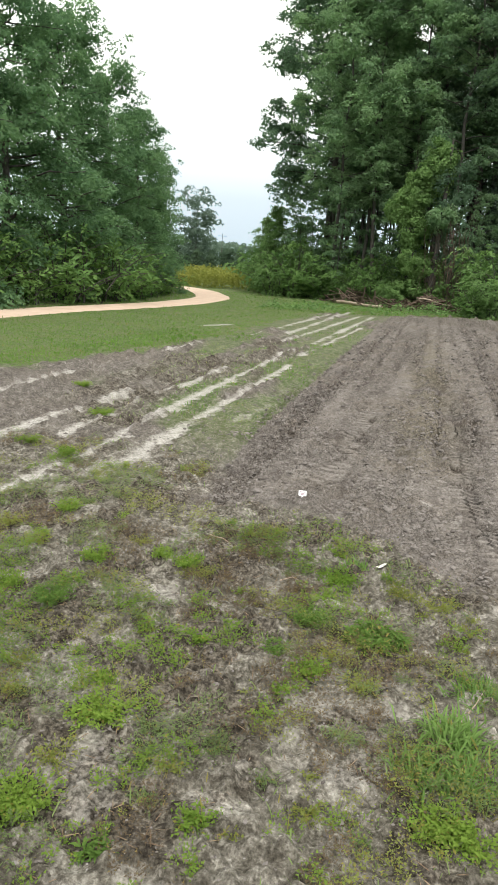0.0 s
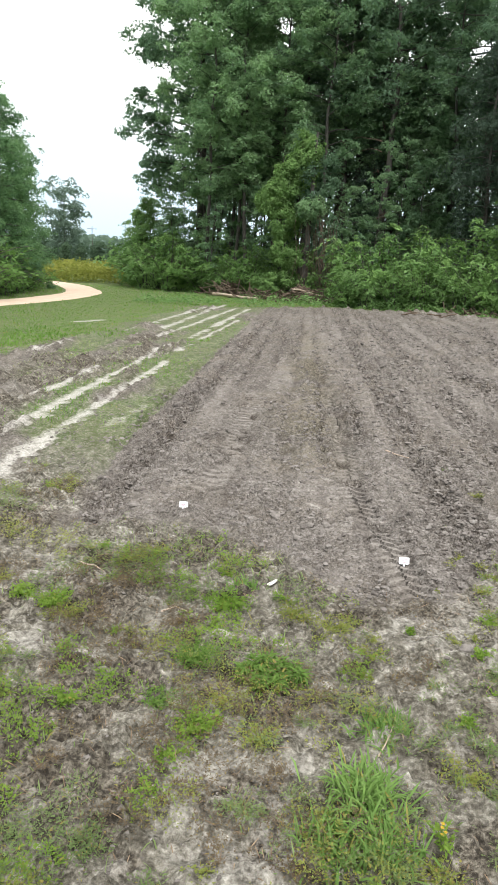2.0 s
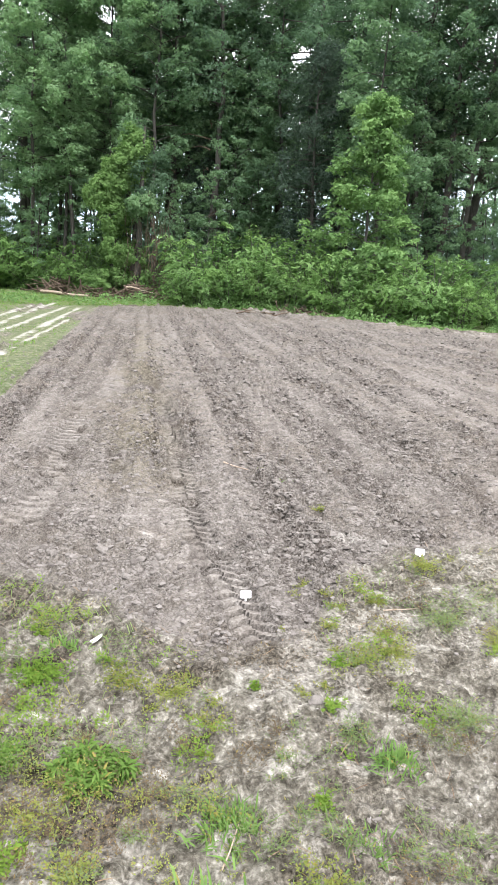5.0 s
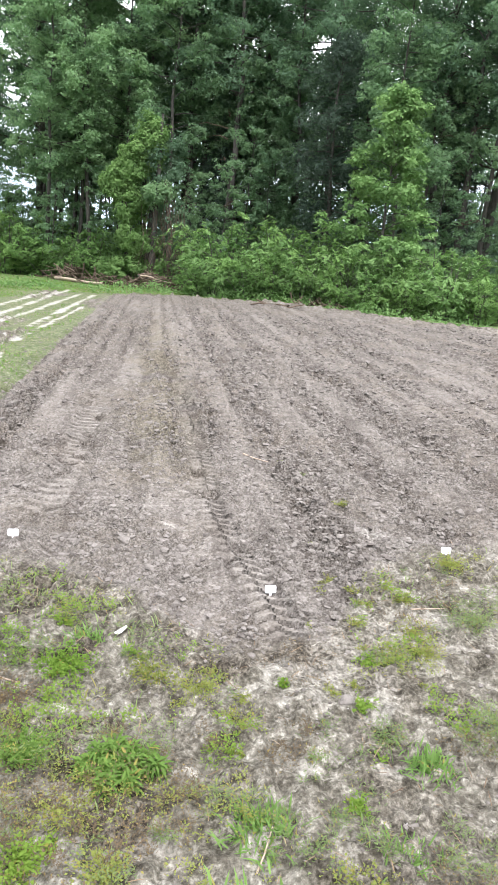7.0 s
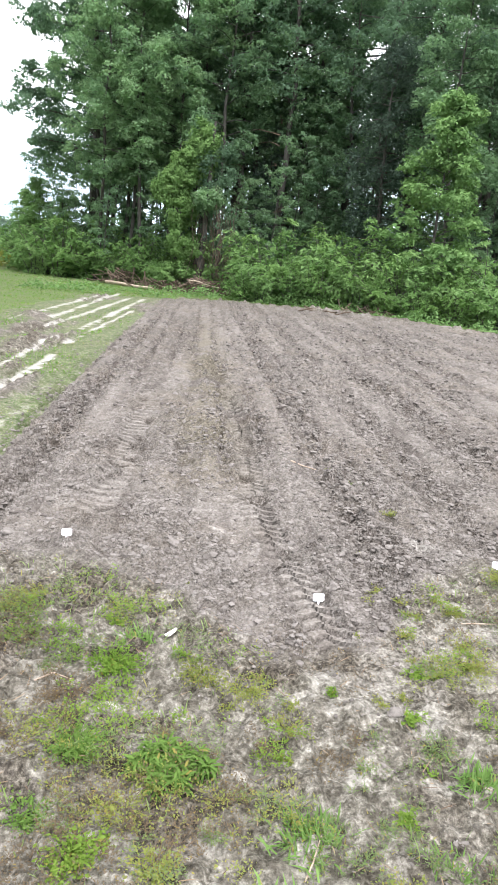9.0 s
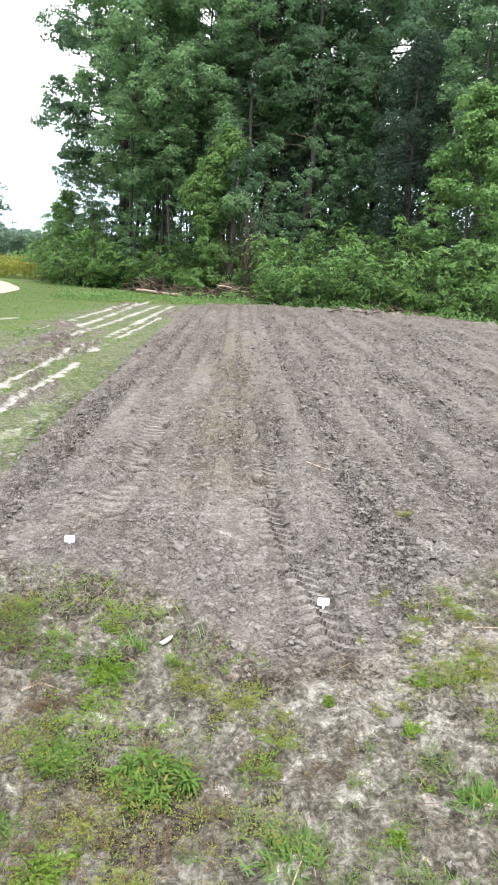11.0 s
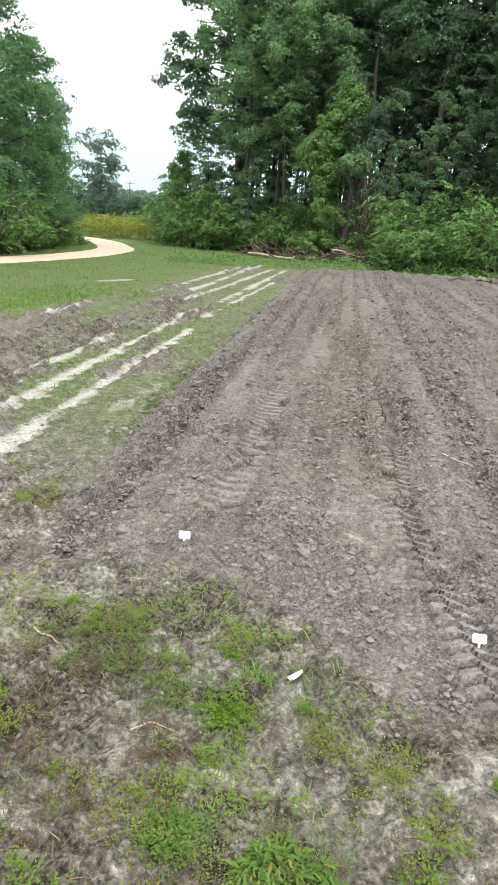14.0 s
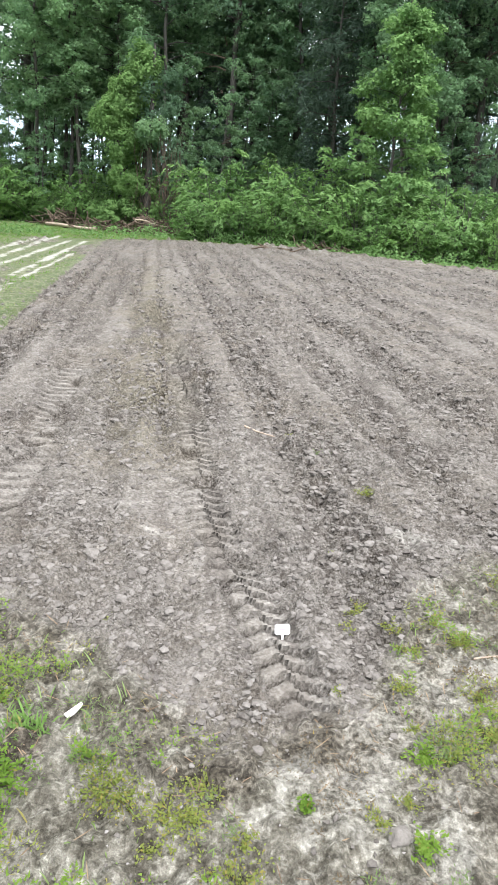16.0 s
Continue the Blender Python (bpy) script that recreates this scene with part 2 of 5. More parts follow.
    old = 0.75 * weedy * smooth(4.9, 6.2, y) * smooth(0.38, 0.52, fbm(x, y * 0.4, 1.1, 3, 47)) * (x < xl)
    rough_shade = np.maximum(rough_shade * tilled, old * (0.35 + 0.7 * fbm(x, y, 0.4, 2, 49)))
    return z, np.maximum(tilled, old), sand, grassy, crust, rough_shade, tan


def height(x, y):
    return float(plan(np.array([float(x)]), np.array([float(y)]))[0][0])


def level(x, y):
    """The mean height of the ground round a place."""
    return sum(height(x + a, y + b) for a, b in ((0, 0), (0.08, 0), (-0.08, 0), (0, 0.08), (0, -0.08))) / 5


# ---- materials ----
def material(name, rough=0.9, spec=0.2):
    m = bpy.data.materials.new(name)
    m.use_nodes = True
    b = m.node_tree.nodes["Principled BSDF"]
    b.inputs["Roughness"].default_value = rough
    b.inputs["Specular IOR Level"].default_value = spec
    return m, m.node_tree.nodes, m.node_tree.links, b


def tex(nodes, links, size, detail=4.0, rough=0.6, vector=None):
    t = nodes.new("ShaderNodeTexNoise")
    t.inputs["Scale"].default_value, t.inputs["Detail"].default_value, t.inputs["Roughness"].default_value = 1.0 / size, detail, rough
    if vector is not None:
        links.new(vector, t.inputs["Vector"])
    return t.outputs["Fac"]


def ramp_of(nodes, links, fac, stops):
    r = nodes.new("ShaderNodeValToRGB")
    e = r.color_ramp.elements
    while len(e) < len(stops):
        e.new(0.5)
    for k, (p, c) in enumerate(stops):
        e[k].position, e[k].color = p, (*c, 1)
    links.new(fac, r.inputs[0])
    return r.outputs[0]


def mix(nodes, links, fac, a, b, mode="MIX"):
    n = nodes.new("ShaderNodeMix")
    n.data_type, n.blend_type = "RGBA", mode
    for sock, v in ((n.inputs[0], fac), (n.inputs[6], a), (n.inputs[7], b)):
        if hasattr(v, "is_output"):
            links.new(v, sock)
        elif isinstance(v, tuple):
            sock.default_value = (*v, 1)
        else:
            sock.default_value = v
    return n.outputs[2]


def maths(nodes, links, op, a, b=0.0, clamp=False):
    n = nodes.new("ShaderNodeMath")
    n.operation, n.use_clamp = op, clamp
    for sock, v in ((n.inputs[0], a), (n.inputs[1], b)):
        if hasattr(v, "is_output"):
            links.new(v, sock)
        else:
            sock.default_value = v
    return n.outputs[0]


def bump(nodes, links, bsdf, fac, strength, distance):
    n = nodes.new("ShaderNodeBump")
    n.inputs["Strength"].default_value, n.inputs["Distance"].default_value = strength, distance
    links.new(fac, n.inputs["Height"])
    links.new(n.outputs[0], bsdf.inputs["Normal"])


def ground_material():
    m, n, l, b = material("field_ground", 0.95, 0.12)
    pos = n.new("ShaderNodeNewGeometry").outputs["Position"]

    def att(name):
        a = n.new("ShaderNodeAttribute")
        a.attribute_name = name
        return a.outputs["Fac"]
    big, mid_, fine, grain = tex(n, l, 1.3, 3, 0.6, pos), tex(n, l, 0.17, 5, 0.65, pos), tex(n, l, 0.022, 4, 0.7, pos), tex(n, l, 0.006, 2, 0.6, pos)
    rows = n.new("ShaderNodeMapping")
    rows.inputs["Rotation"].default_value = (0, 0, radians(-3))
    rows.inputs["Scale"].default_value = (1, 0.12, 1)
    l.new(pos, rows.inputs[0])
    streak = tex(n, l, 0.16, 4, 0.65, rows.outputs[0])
    def crumbs(size):
        v = n.new("ShaderNodeTexVoronoi")
        v.inputs["Scale"].default_value, v.inputs["Detail"].default_value = 1.0 / size, 1.0
        l.new(warped, v.inputs["Vector"])
        return v.outputs["Distance"], v.outputs["Color"]
    wob = n.new("ShaderNodeVectorMath")
    wob.operation = "MULTIPLY_ADD"
    nz = n.new("ShaderNodeTexNoise")
    nz.inputs["Scale"].default_value, nz.inputs["Detail"].default_value = 30.0, 2.0
    l.new(pos, nz.inputs["Vector"])
    l.new(nz.outputs["Color"], wob.inputs[0])
    wob.inputs[1].default_value = (0.03, 0.03, 0.03)
    l.new(pos, wob.inputs[2])
    warped = wob.outputs[0]
    dist, tone = crumbs(0.034)
    bw = n.new("ShaderNodeSeparateColor")
    l.new(tone, bw.inputs[0])
    soil = ramp_of(n, l, mid_, [(0.41, (0.2, 0.183, 0.16)), (0.5, (0.268, 0.248, 0.22)), (0.59, (0.33, 0.31, 0.278))])
    soil = mix(n, l, 0.12, soil, ramp_of(n, l, bw.outputs[0], [(0.0, (0.11, 0.098, 0.085)), (0.5, (0.262, 0.244, 0.217)), (1.0, (0.52, 0.495, 0.445))]))
    soil = mix(n, l, 0.4, soil, ramp_of(n, l, fine, [(0.38, (0.09, 0.078, 0.07)), (0.47, (0.24, 0.217, 0.2)), (0.55, (0.33, 0.304, 0.282)), (0.64, (0.5, 0.47, 0.44))]))
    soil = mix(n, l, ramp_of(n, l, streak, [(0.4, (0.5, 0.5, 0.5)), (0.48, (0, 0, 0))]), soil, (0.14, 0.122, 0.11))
    # rough soil, furrows and ruts darker; lug gaps by shade put into the colour
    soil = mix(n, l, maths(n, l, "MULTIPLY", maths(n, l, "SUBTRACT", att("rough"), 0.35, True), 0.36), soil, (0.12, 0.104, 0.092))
    soil = mix(n, l, maths(n, l, "MULTIPLY", att("tan"), 0.5), soil, (0.245, 0.222, 0.15))
    soil = mix(n, l, ramp_of(n, l, big, [(0.48, (0, 0, 0)), (0.62, (0.3, 0.3, 0.3))]), soil, (0.27, 0.235, 0.19))
    earth = ramp_of(n, l, mid_, [(0.4, (0.12, 0.111, 0.09)), (0.5, (0.235, 0.221, 0.184)), (0.6, (0.42, 0.402, 0.35))])
    earth = mix(n, l, 0.6, earth, ramp_of(n, l, fine, [(0.38, (0.045, 0.04, 0.03)), (0.47, (0.165, 0.155, 0.125)), (0.55, (0.28, 0.265, 0.222)), (0.64, (0.5, 0.482, 0.425))]))
    earth = mix(n, l, 0.1, earth, ramp_of(n, l, bw.outputs[1], [(0.0, (0.09, 0.078, 0.06)), (0.5, (0.245, 0.222, 0.182)), (1.0, (0.52, 0.485, 0.415))]))
    crust = ramp_of(n, l, fine, [(0.4, (0.05, 0.042, 0.034)), (0.5, (0.135, 0.117, 0.093)), (0.6, (0.25, 0.224, 0.18))])
    earth = mix(n, l, maths(n, l, "MULTIPLY", att("crust"), 0.8), earth, crust)
    crumb = ramp_of(n, l, maths(n, l, "ADD", maths(n, l, "MULTIPLY", tex(n, l, 0.016, 5, 0.75, pos), 0.8), 0.0), [(0.3, (0.38, 0.36, 0.34)), (0.39, (0.95, 0.94, 0.93)), (0.5, (1.65, 1.66, 1.68))])
    earth = mix(n, l, 0.45, earth, crumb, "MULTIPLY")
    blot = ramp_of(n, l, tex(n, l, 0.075, 3, 0.55, pos), [(0.36, (0.42, 0.4, 0.37)), (0.47, (0.9, 0.89, 0.87)), (0.55, (1.1, 1.1, 1.1)), (0.66, (1.7, 1.72, 1.76))])
    earth = mix(n, l, 0.75, earth, blot, "MULTIPLY")
    grit = ramp_of(n, l, maths(n, l, "MULTIPLY", tex(n, l, 0.014, 4, 0.75, pos), 0.8), [(0.32, (0.4, 0.38, 0.36)), (0.4, (1.0, 1.0, 1.0)), (0.49, (1.5, 1.51, 1.53))])
    soil = mix(n, l, maths(n, l, "ADD", maths(n, l, "MULTIPLY", att("rough"), 0.65), 0.2, True), soil, grit, "MULTIPLY")
    soil = mix(n, l, maths(n, l, "ADD", maths(n, l, "MULTIPLY", att("rough"), 0.35), 0.1, True), soil, blot, "MULTIPLY")
    soil = mix(n, l, 1.0, soil, (0.955, 0.95, 0.95), "MULTIPLY")
    turf = ramp_of(n, l, mid_, [(0.4, (0.07, 0.15, 0.025)), (0.5, (0.105, 0.205, 0.035)), (0.62, (0.165, 0.26, 0.065))])
    turf = mix(n, l, ramp_of(n, l, big, [(0.42, (0.6, 0.6, 0.6)), (0.52, (0, 0, 0))]), turf, (0.16, 0.215, 0.06))
    turf = mix(n, l, ramp_of(n, l, fine, [(0.46, (0, 0, 0)), (0.58, (0.75, 0.75, 0.75))]), turf, mix(n, l, 0.4, earth, (0.24, 0.23, 0.12)))
    sandc = ramp_of(n, l, fine, [(0.36, (0.385, 0.37, 0.33)), (0.46, (0.49, 0.475, 0.432)), (0.6, (0.6, 0.585, 0.54))])
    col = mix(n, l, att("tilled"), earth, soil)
    col = mix(n, l, att("grassy"), col, turf)
    edge = maths(n, l, "ADD", att("sand"), maths(n, l, "MULTIPLY", maths(n, l, "SUBTRACT", maths(n, l, "ADD", fine, mid_), 1.0), 0.75))
    col = mix(n, l, ramp_of(n, l, edge, [(0.24, (0, 0, 0)), (1.05, (1, 1, 1))]), col, sandc)
    col = mix(n, l, 1.0, col, (0.79, 0.785, 0.765), "MULTIPLY")
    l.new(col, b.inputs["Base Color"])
    lump = maths(n, l, "MULTIPLY", maths(n, l, "SUBTRACT", 1.0, dist), 0.3)
    h = maths(n, l, "ADD", maths(n, l, "MULTIPLY", fine, 0.8), maths(n, l, "MULTIPLY", grain, 0.25))
    h = maths(n, l, "ADD", maths(n, l, "ADD", h, lump), maths(n, l, "MULTIPLY", mid_, 1.5))
    loose = maths(n, l, "ADD", maths(n, l, "MULTIPLY", maths(n, l, "SUBTRACT", 1.0, att("tilled")), 0.75), maths(n, l, "MULTIPLY", att("rough"), 1.0))
    calm = maths(n, l, "SUBTRACT", 1.0, maths(n, l, "MULTIPLY", att("sand"), 0.75), True)
    bump(n, l, b, maths(n, l, "MULTIPLY", maths(n, l, "MULTIPLY", h, calm), maths(n, l, "ADD", loose, 0.25, True)), 1.0, 0.035)
    return m


def leaf_material(name, dark, light, yellow=0.0, lets=0.42, rough=0.65):
    """Leaves that differ one from another and plant from plant, and let some light through."""
    m, n, l, b = material(name, rough, 0.1)
    geo, info = n.new("ShaderNodeNewGeometry"), n.new("ShaderNodeObjectInfo")
    patch = tex(n, l, 1.6, 2, 0.6, geo.outputs["Position"])
    f = maths(n, l, "ADD", maths(n, l, "MULTIPLY", geo.outputs["Random Per Island"], 0.24), maths(n, l, "MULTIPLY", info.outputs["Random"], 0.2))
    f = maths(n, l, "ADD", f, maths(n, l, "MULTIPLY", maths(n, l, "SUBTRACT", patch, 0.33), 1.15), True)
    col = ramp_of(n, l, f, [(0.05, dark), (0.95, light)])
    if yellow:
        col = mix(n, l, maths(n, l, "MULTIPLY", maths(n, l, "GREATER_THAN", geo.outputs["Random Per Island"], 1 - yellow), 0.7), col, (0.34, 0.26, 0.08))
    l.new(col, b.inputs["Base Color"])
    t, s = n.new("ShaderNodeBsdfTranslucent"), n.new("ShaderNodeMixShader")
    warm = mix(n, l, 0.5, col, (0.8, 1.0, 0.5), "MULTIPLY")
    l.new(mix(n, l, 0.6, col, warm), t.inputs[0])
    s.inputs[0].default_value = lets
    o = n["Material Output"]
    l.new(b.outputs[0], s.inputs[1])
    l.new(t.outputs[0], s.inputs[2])
    l.new(s.outputs[0], o.inputs[0])
    return m


def bark_material(name, dark, light):
    m, n, l, b = material(name, 0.95, 0.1)
    pos = n.new("ShaderNodeNewGeometry").outputs["Position"]
    mp = n.new("ShaderNodeMapping")
    mp.inputs["Scale"].default_value = (1, 1, 0.25)
    l.new(pos, mp.inputs[0])
    f = tex(n, l, 0.06, 5, 0.7, mp.outputs[0])
    l.new(ramp_of(n, l, f, [(0.3, dark), (0.7, light)]), b.inputs["Base Color"])
    bump(n, l, b, f, 0.8, 0.03)
    return m


def plain_material(name, dark, light, size, rough=0.85, spec=0.2, depth=0.004):
    m, n, l, b = material(name, rough, spec)
    pos = n.new("ShaderNodeNewGeometry").outputs["Position"]
    info = n.new("ShaderNodeNewGeometry").outputs["Random Per Island"]
    f = maths(n, l, "ADD", maths(n, l, "MULTIPLY", tex(n, l, size, 5, 0.65, pos), 0.75), maths(n, l, "MULTIPLY", info, 0.3))
    l.new(ramp_of(n, l, f, [(0.3, dark), (0.85, light)]), b.inputs["Base Color"])
    bump(n, l, b, f, 0.6, depth)
    return m


GROUND = ground_material()
SANDROAD = plain_material("packed_sand_clay", (0.5, 0.37, 0.27), (0.72, 0.58, 0.46), 0.5, 0.95, 0.1, 0.02)
CLOD = plain_material("dry_soil", (0.095, 0.084, 0.074), (0.29, 0.268, 0.242), 0.02, 0.95, 0.1)
OAK = leaf_material("dark_broad_leaves", (0.095, 0.165, 0.105), (0.22, 0.34, 0.21), lets=0.58)
POPLAR = leaf_material("mid_green_leaves", (0.12, 0.21, 0.12), (0.3, 0.45, 0.24), lets=0.58)
EDGE = leaf_material("edge_tree_leaves", (0.11, 0.21, 0.115), (0.27, 0.43, 0.2), lets=0.58)
GUM = leaf_material("light_green_leaves", (0.115, 0.215, 0.075), (0.3, 0.47, 0.17))
SHRUB = leaf_material("shrub_leaves", (0.085, 0.175, 0.055), (0.26, 0.42, 0.125))
CEDAR = leaf_material("cedar_sprays", (0.065, 0.1, 0.08), (0.135, 0.195, 0.135), lets=0.5)
# lighter and greyer leaves: the haze deep in the wood put into their colour
BACK = leaf_material("haze_paled_leaves", (0.15, 0.23, 0.165), (0.3, 0.42, 0.29), lets=0.58)
VINE = leaf_material("vine_leaves", (0.09, 0.17, 0.055), (0.24, 0.385, 0.13))
PALE = leaf_material("pale_green_leaves", (0.15, 0.255, 0.135), (0.37, 0.54, 0.28), lets=0.58)
PINE = leaf_material("young_pine_needles", (0.05, 0.085, 0.055), (0.11, 0.17, 0.095))
YELLOW = leaf_material("yellow_green_leaves", (0.16, 0.2, 0.04), (0.38, 0.38, 0.1))
# pale grey-green, with the haze of distance put into the leaf colour
FAR = leaf_material("hazed_distant_leaves", (0.12, 0.18, 0.14), (0.2, 0.27, 0.21))
WEED = leaf_material("weed_leaves", (0.115, 0.21, 0.03), (0.34, 0.47, 0.095), 0.04, lets=0.5)
LIME = leaf_material("yellowish_weed_leaves", (0.16, 0.2, 0.048), (0.4, 0.44, 0.125), 0.15, lets=0.5)
GREY = leaf_material("grey_green_weed_leaves", (0.135, 0.2, 0.072), (0.33, 0.41, 0.18), 0.1, lets=0.5)
RUSSET = leaf_material("withered_leaves", (0.09, 0.066, 0.045), (0.25, 0.19, 0.12), 0.08)
BLADE = leaf_material("grass_blades", (0.153, 0.23, 0.068), (0.323, 0.408, 0.17), 0.12)
TUFT = leaf_material("tuft_blades", (0.111, 0.212, 0.051), (0.281, 0.425, 0.128), 0.06)
TURF = leaf_material("turf_blades", (0.085, 0.19, 0.03), (0.22, 0.39, 0.07), 0.03, lets=0.55)
HERB = leaf_material("dense_weed_leaves", (0.0723, 0.145, 0.0298), (0.221, 0.348, 0.0765), 0.03)
DRY = plain_material("dry_stems", (0.11, 0.07, 0.045), (0.4, 0.3, 0.19), 0.05)
BLOOM = plain_material("yellow_petals", (0.45, 0.3, 0.03), (0.6, 0.44, 0.06), 0.02)
BARK = bark_material("grey_brown_bark", (0.045, 0.042, 0.037), (0.13, 0.122, 0.108))
DEAD = bark_material("weathered_wood", (0.3, 0.23, 0.17), (0.58, 0.48, 0.38))
BRUSH = bark_material("dead_brush", (0.06, 0.045, 0.033), (0.2, 0.155, 0.115))
CARD, cn, cl, cb = material("white_card", 0.45, 0.4)
cb.inputs["Base Color"].default_value = (0.82, 0.82, 0.83, 1)
INK = plain_material("faded_print", (0.42, 0.3, 0.34), (0.55, 0.42, 0.45), 0.01)
CHIP = plain_material("bleached_scrap", (0.6, 0.58, 0.55), (0.8, 0.78, 0.75), 0.02)
STONE = plain_material("grey_stone", (0.24, 0.22, 0.21), (0.42, 0.4, 0.38), 0.03)


# ---- mesh helpers ----
def mesh_of(name, verts, faces, mat, smooth_shade=True):
    """A mesh from arrays: verts (n, 3), faces (m, 3 or 4)."""
    me = bpy.data.meshes.new(name)
    verts, faces = np.asarray(verts, np.float32), np.asarray(faces, np.int32)
    k = faces.shape[1]
    me.vertices.add(len(verts))
    me.vertices.foreach_set("co", verts.ravel())
    me.loops.add(faces.size)
    me.loops.foreach_set("vertex_index", faces.ravel())
    me.polygons.add(len(faces))
    me.polygons.foreach_set("loop_start", np.arange(0, faces.size, k, dtype=np.int32))
    me.polygons.foreach_set("use_smooth", np.full(len(faces), smooth_shade))
    me.update(calc_edges=True)
    me.materials.append(mat)
    return me


def joined(pieces):
    """Joins (verts, faces) pairs into one."""
    vs, fs, n = [], [], 0
    for v, f in pieces:
        vs.append(v)
        fs.append(np.asarray(f) + n)
        n += len(v)
    return np.concatenate(vs), np.concatenate(fs)


def tube(points, radii, sides=7):
    """A tapered round limb along points, as quads."""
    p, r = np.asarray(points, float), np.asarray(radii, float)
    d = np.gradient(p, axis=0)
    d /= np.linalg.norm(d, axis=1)[:, None] + 1e-9
    ref = np.where(np.abs(d[:, 2:3]) > 0.9, [[1.0, 0, 0]], [[0, 0, 1.0]])
    a = np.cross(d, ref)
    a /= np.linalg.norm(a, axis=1)[:, None] + 1e-9
    b = np.cross(d, a)
    ang = np.arange(sides) * 2 * np.pi / sides
    ring = p[:, None] + r[:, None, None] * (a[:, None] * np.cos(ang)[None, :, None] + b[:, None] * np.sin(ang)[None, :, None])
    n = len(p)
    i, j = np.meshgrid(np.arange(n - 1), np.arange(sides), indexing="ij")
    j2 = (j + 1) % sides
    f = np.stack([i * sides + j, i * sides + j2, (i + 1) * sides + j2, (i + 1) * sides + j], -1).reshape(-1, 4)
    return ring.reshape(-1, 3), f


def unit(v):
    return v / (np.linalg.norm(v, axis=1)[:, None] + 1e-9)


def leaves(rng, pos, length, width, up=0.6, droop=0.0, along=None, face=None, three=False):
    """One four-cornered leaf at each place, facing mostly upwards."""
    n = len(pos)
    nor = rng.normal(size=(n, 3)) * 0.55 + np.array([0, 0, up])
    nor = unit(nor if face is None else nor + face)
    t = unit(np.cross(nor, rng.normal(size=(n, 3)))) if along is None else unit(along + rng.normal(size=(n, 3)) * 0.35)
    t[:, 2] -= droop
    t = unit(t)
    b = unit(np.cross(nor, t))
    s = rng.uniform(0.65, 1.3, size=(n, 1))
    L, W = t * length * s * 0.5, b * width * s * 0.5
    fold = nor * width * 0.18
    if three:
        v = np.stack([pos + W * 0.9 - L * 0.7, pos + L * 1.1 + fold, pos - W * 0.9 - L * 0.7], 1).reshape(-1, 3)
        return v, np.arange(n * 3).reshape(-1, 3)
    v = np.stack([pos - L, pos + W + fold - L * 0.15, pos + L, pos - W + fold - L * 0.15], 1).reshape(-1, 3)
    return v, np.arange(n * 4).reshape(-1, 4)


def part(name, me, parent, label=""):
    ob = new(name, me)
    ob.parent = parent
    return tagged(ob, label)


def thing(name, label, category, group="", kind=""):
    return tagged(new(name), label, category, group, kind)


# ---- the ground: one sheet, fine near at hand, to the horizon ----
def steps(fine_from, fine_to, fine_step, grow, upto):
    v, s = [fine_to], fine_step
    while v[-1] < upto:
        s *= grow
        v.append(v[-1] + s)
    n = int(round((fine_to - fine_from) / fine_step))
    return list(np.linspace(fine_from, fine_to, n + 1))[:-1] + v


def ground_sheet():
    xs_pos = steps(0, 1.9, 0.0142, 1.018, 16) + [20, 26, 36, 60, 120, 300, 900, 2500]
    xs_neg = steps(0, 1.9, 0.0142, 1.018, 16) + [20, 26, 36, 60, 120, 300, 900, 2500]
    xs = np.array([-v for v in xs_neg[::-1]] + xs_pos[1:])
    back = steps(0.0, 0.1, 0.1, 1.06, 11.0)[1:]
    ys = np.array([-900, -300, -120, -60, -40, -25, -16] + [1.2 - v for v in back[::-1]] + steps(1.2, 6.2, 0.0142, 1.0095, 36) + [38, 40, 43, 46, 50, 55, 60, 70, 85, 110, 160, 300, 700, 2500])
    X, Y = np.meshgrid(xs, ys)
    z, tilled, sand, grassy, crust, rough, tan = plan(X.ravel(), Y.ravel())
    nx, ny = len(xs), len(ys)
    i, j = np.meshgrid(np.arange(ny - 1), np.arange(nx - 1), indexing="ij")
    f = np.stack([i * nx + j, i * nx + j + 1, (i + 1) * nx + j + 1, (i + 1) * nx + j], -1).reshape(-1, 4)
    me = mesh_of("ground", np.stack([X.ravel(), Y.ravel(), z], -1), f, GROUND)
    # rough carries the painted shade of the lug gaps as well
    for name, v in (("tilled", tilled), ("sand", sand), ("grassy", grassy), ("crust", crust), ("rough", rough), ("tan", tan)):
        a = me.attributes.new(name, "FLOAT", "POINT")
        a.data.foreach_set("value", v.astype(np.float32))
    return tagged(new("ground", me), "freshly tilled grey soil, weedy sand and mown grass", "ground", kind="structure")


ground_sheet()


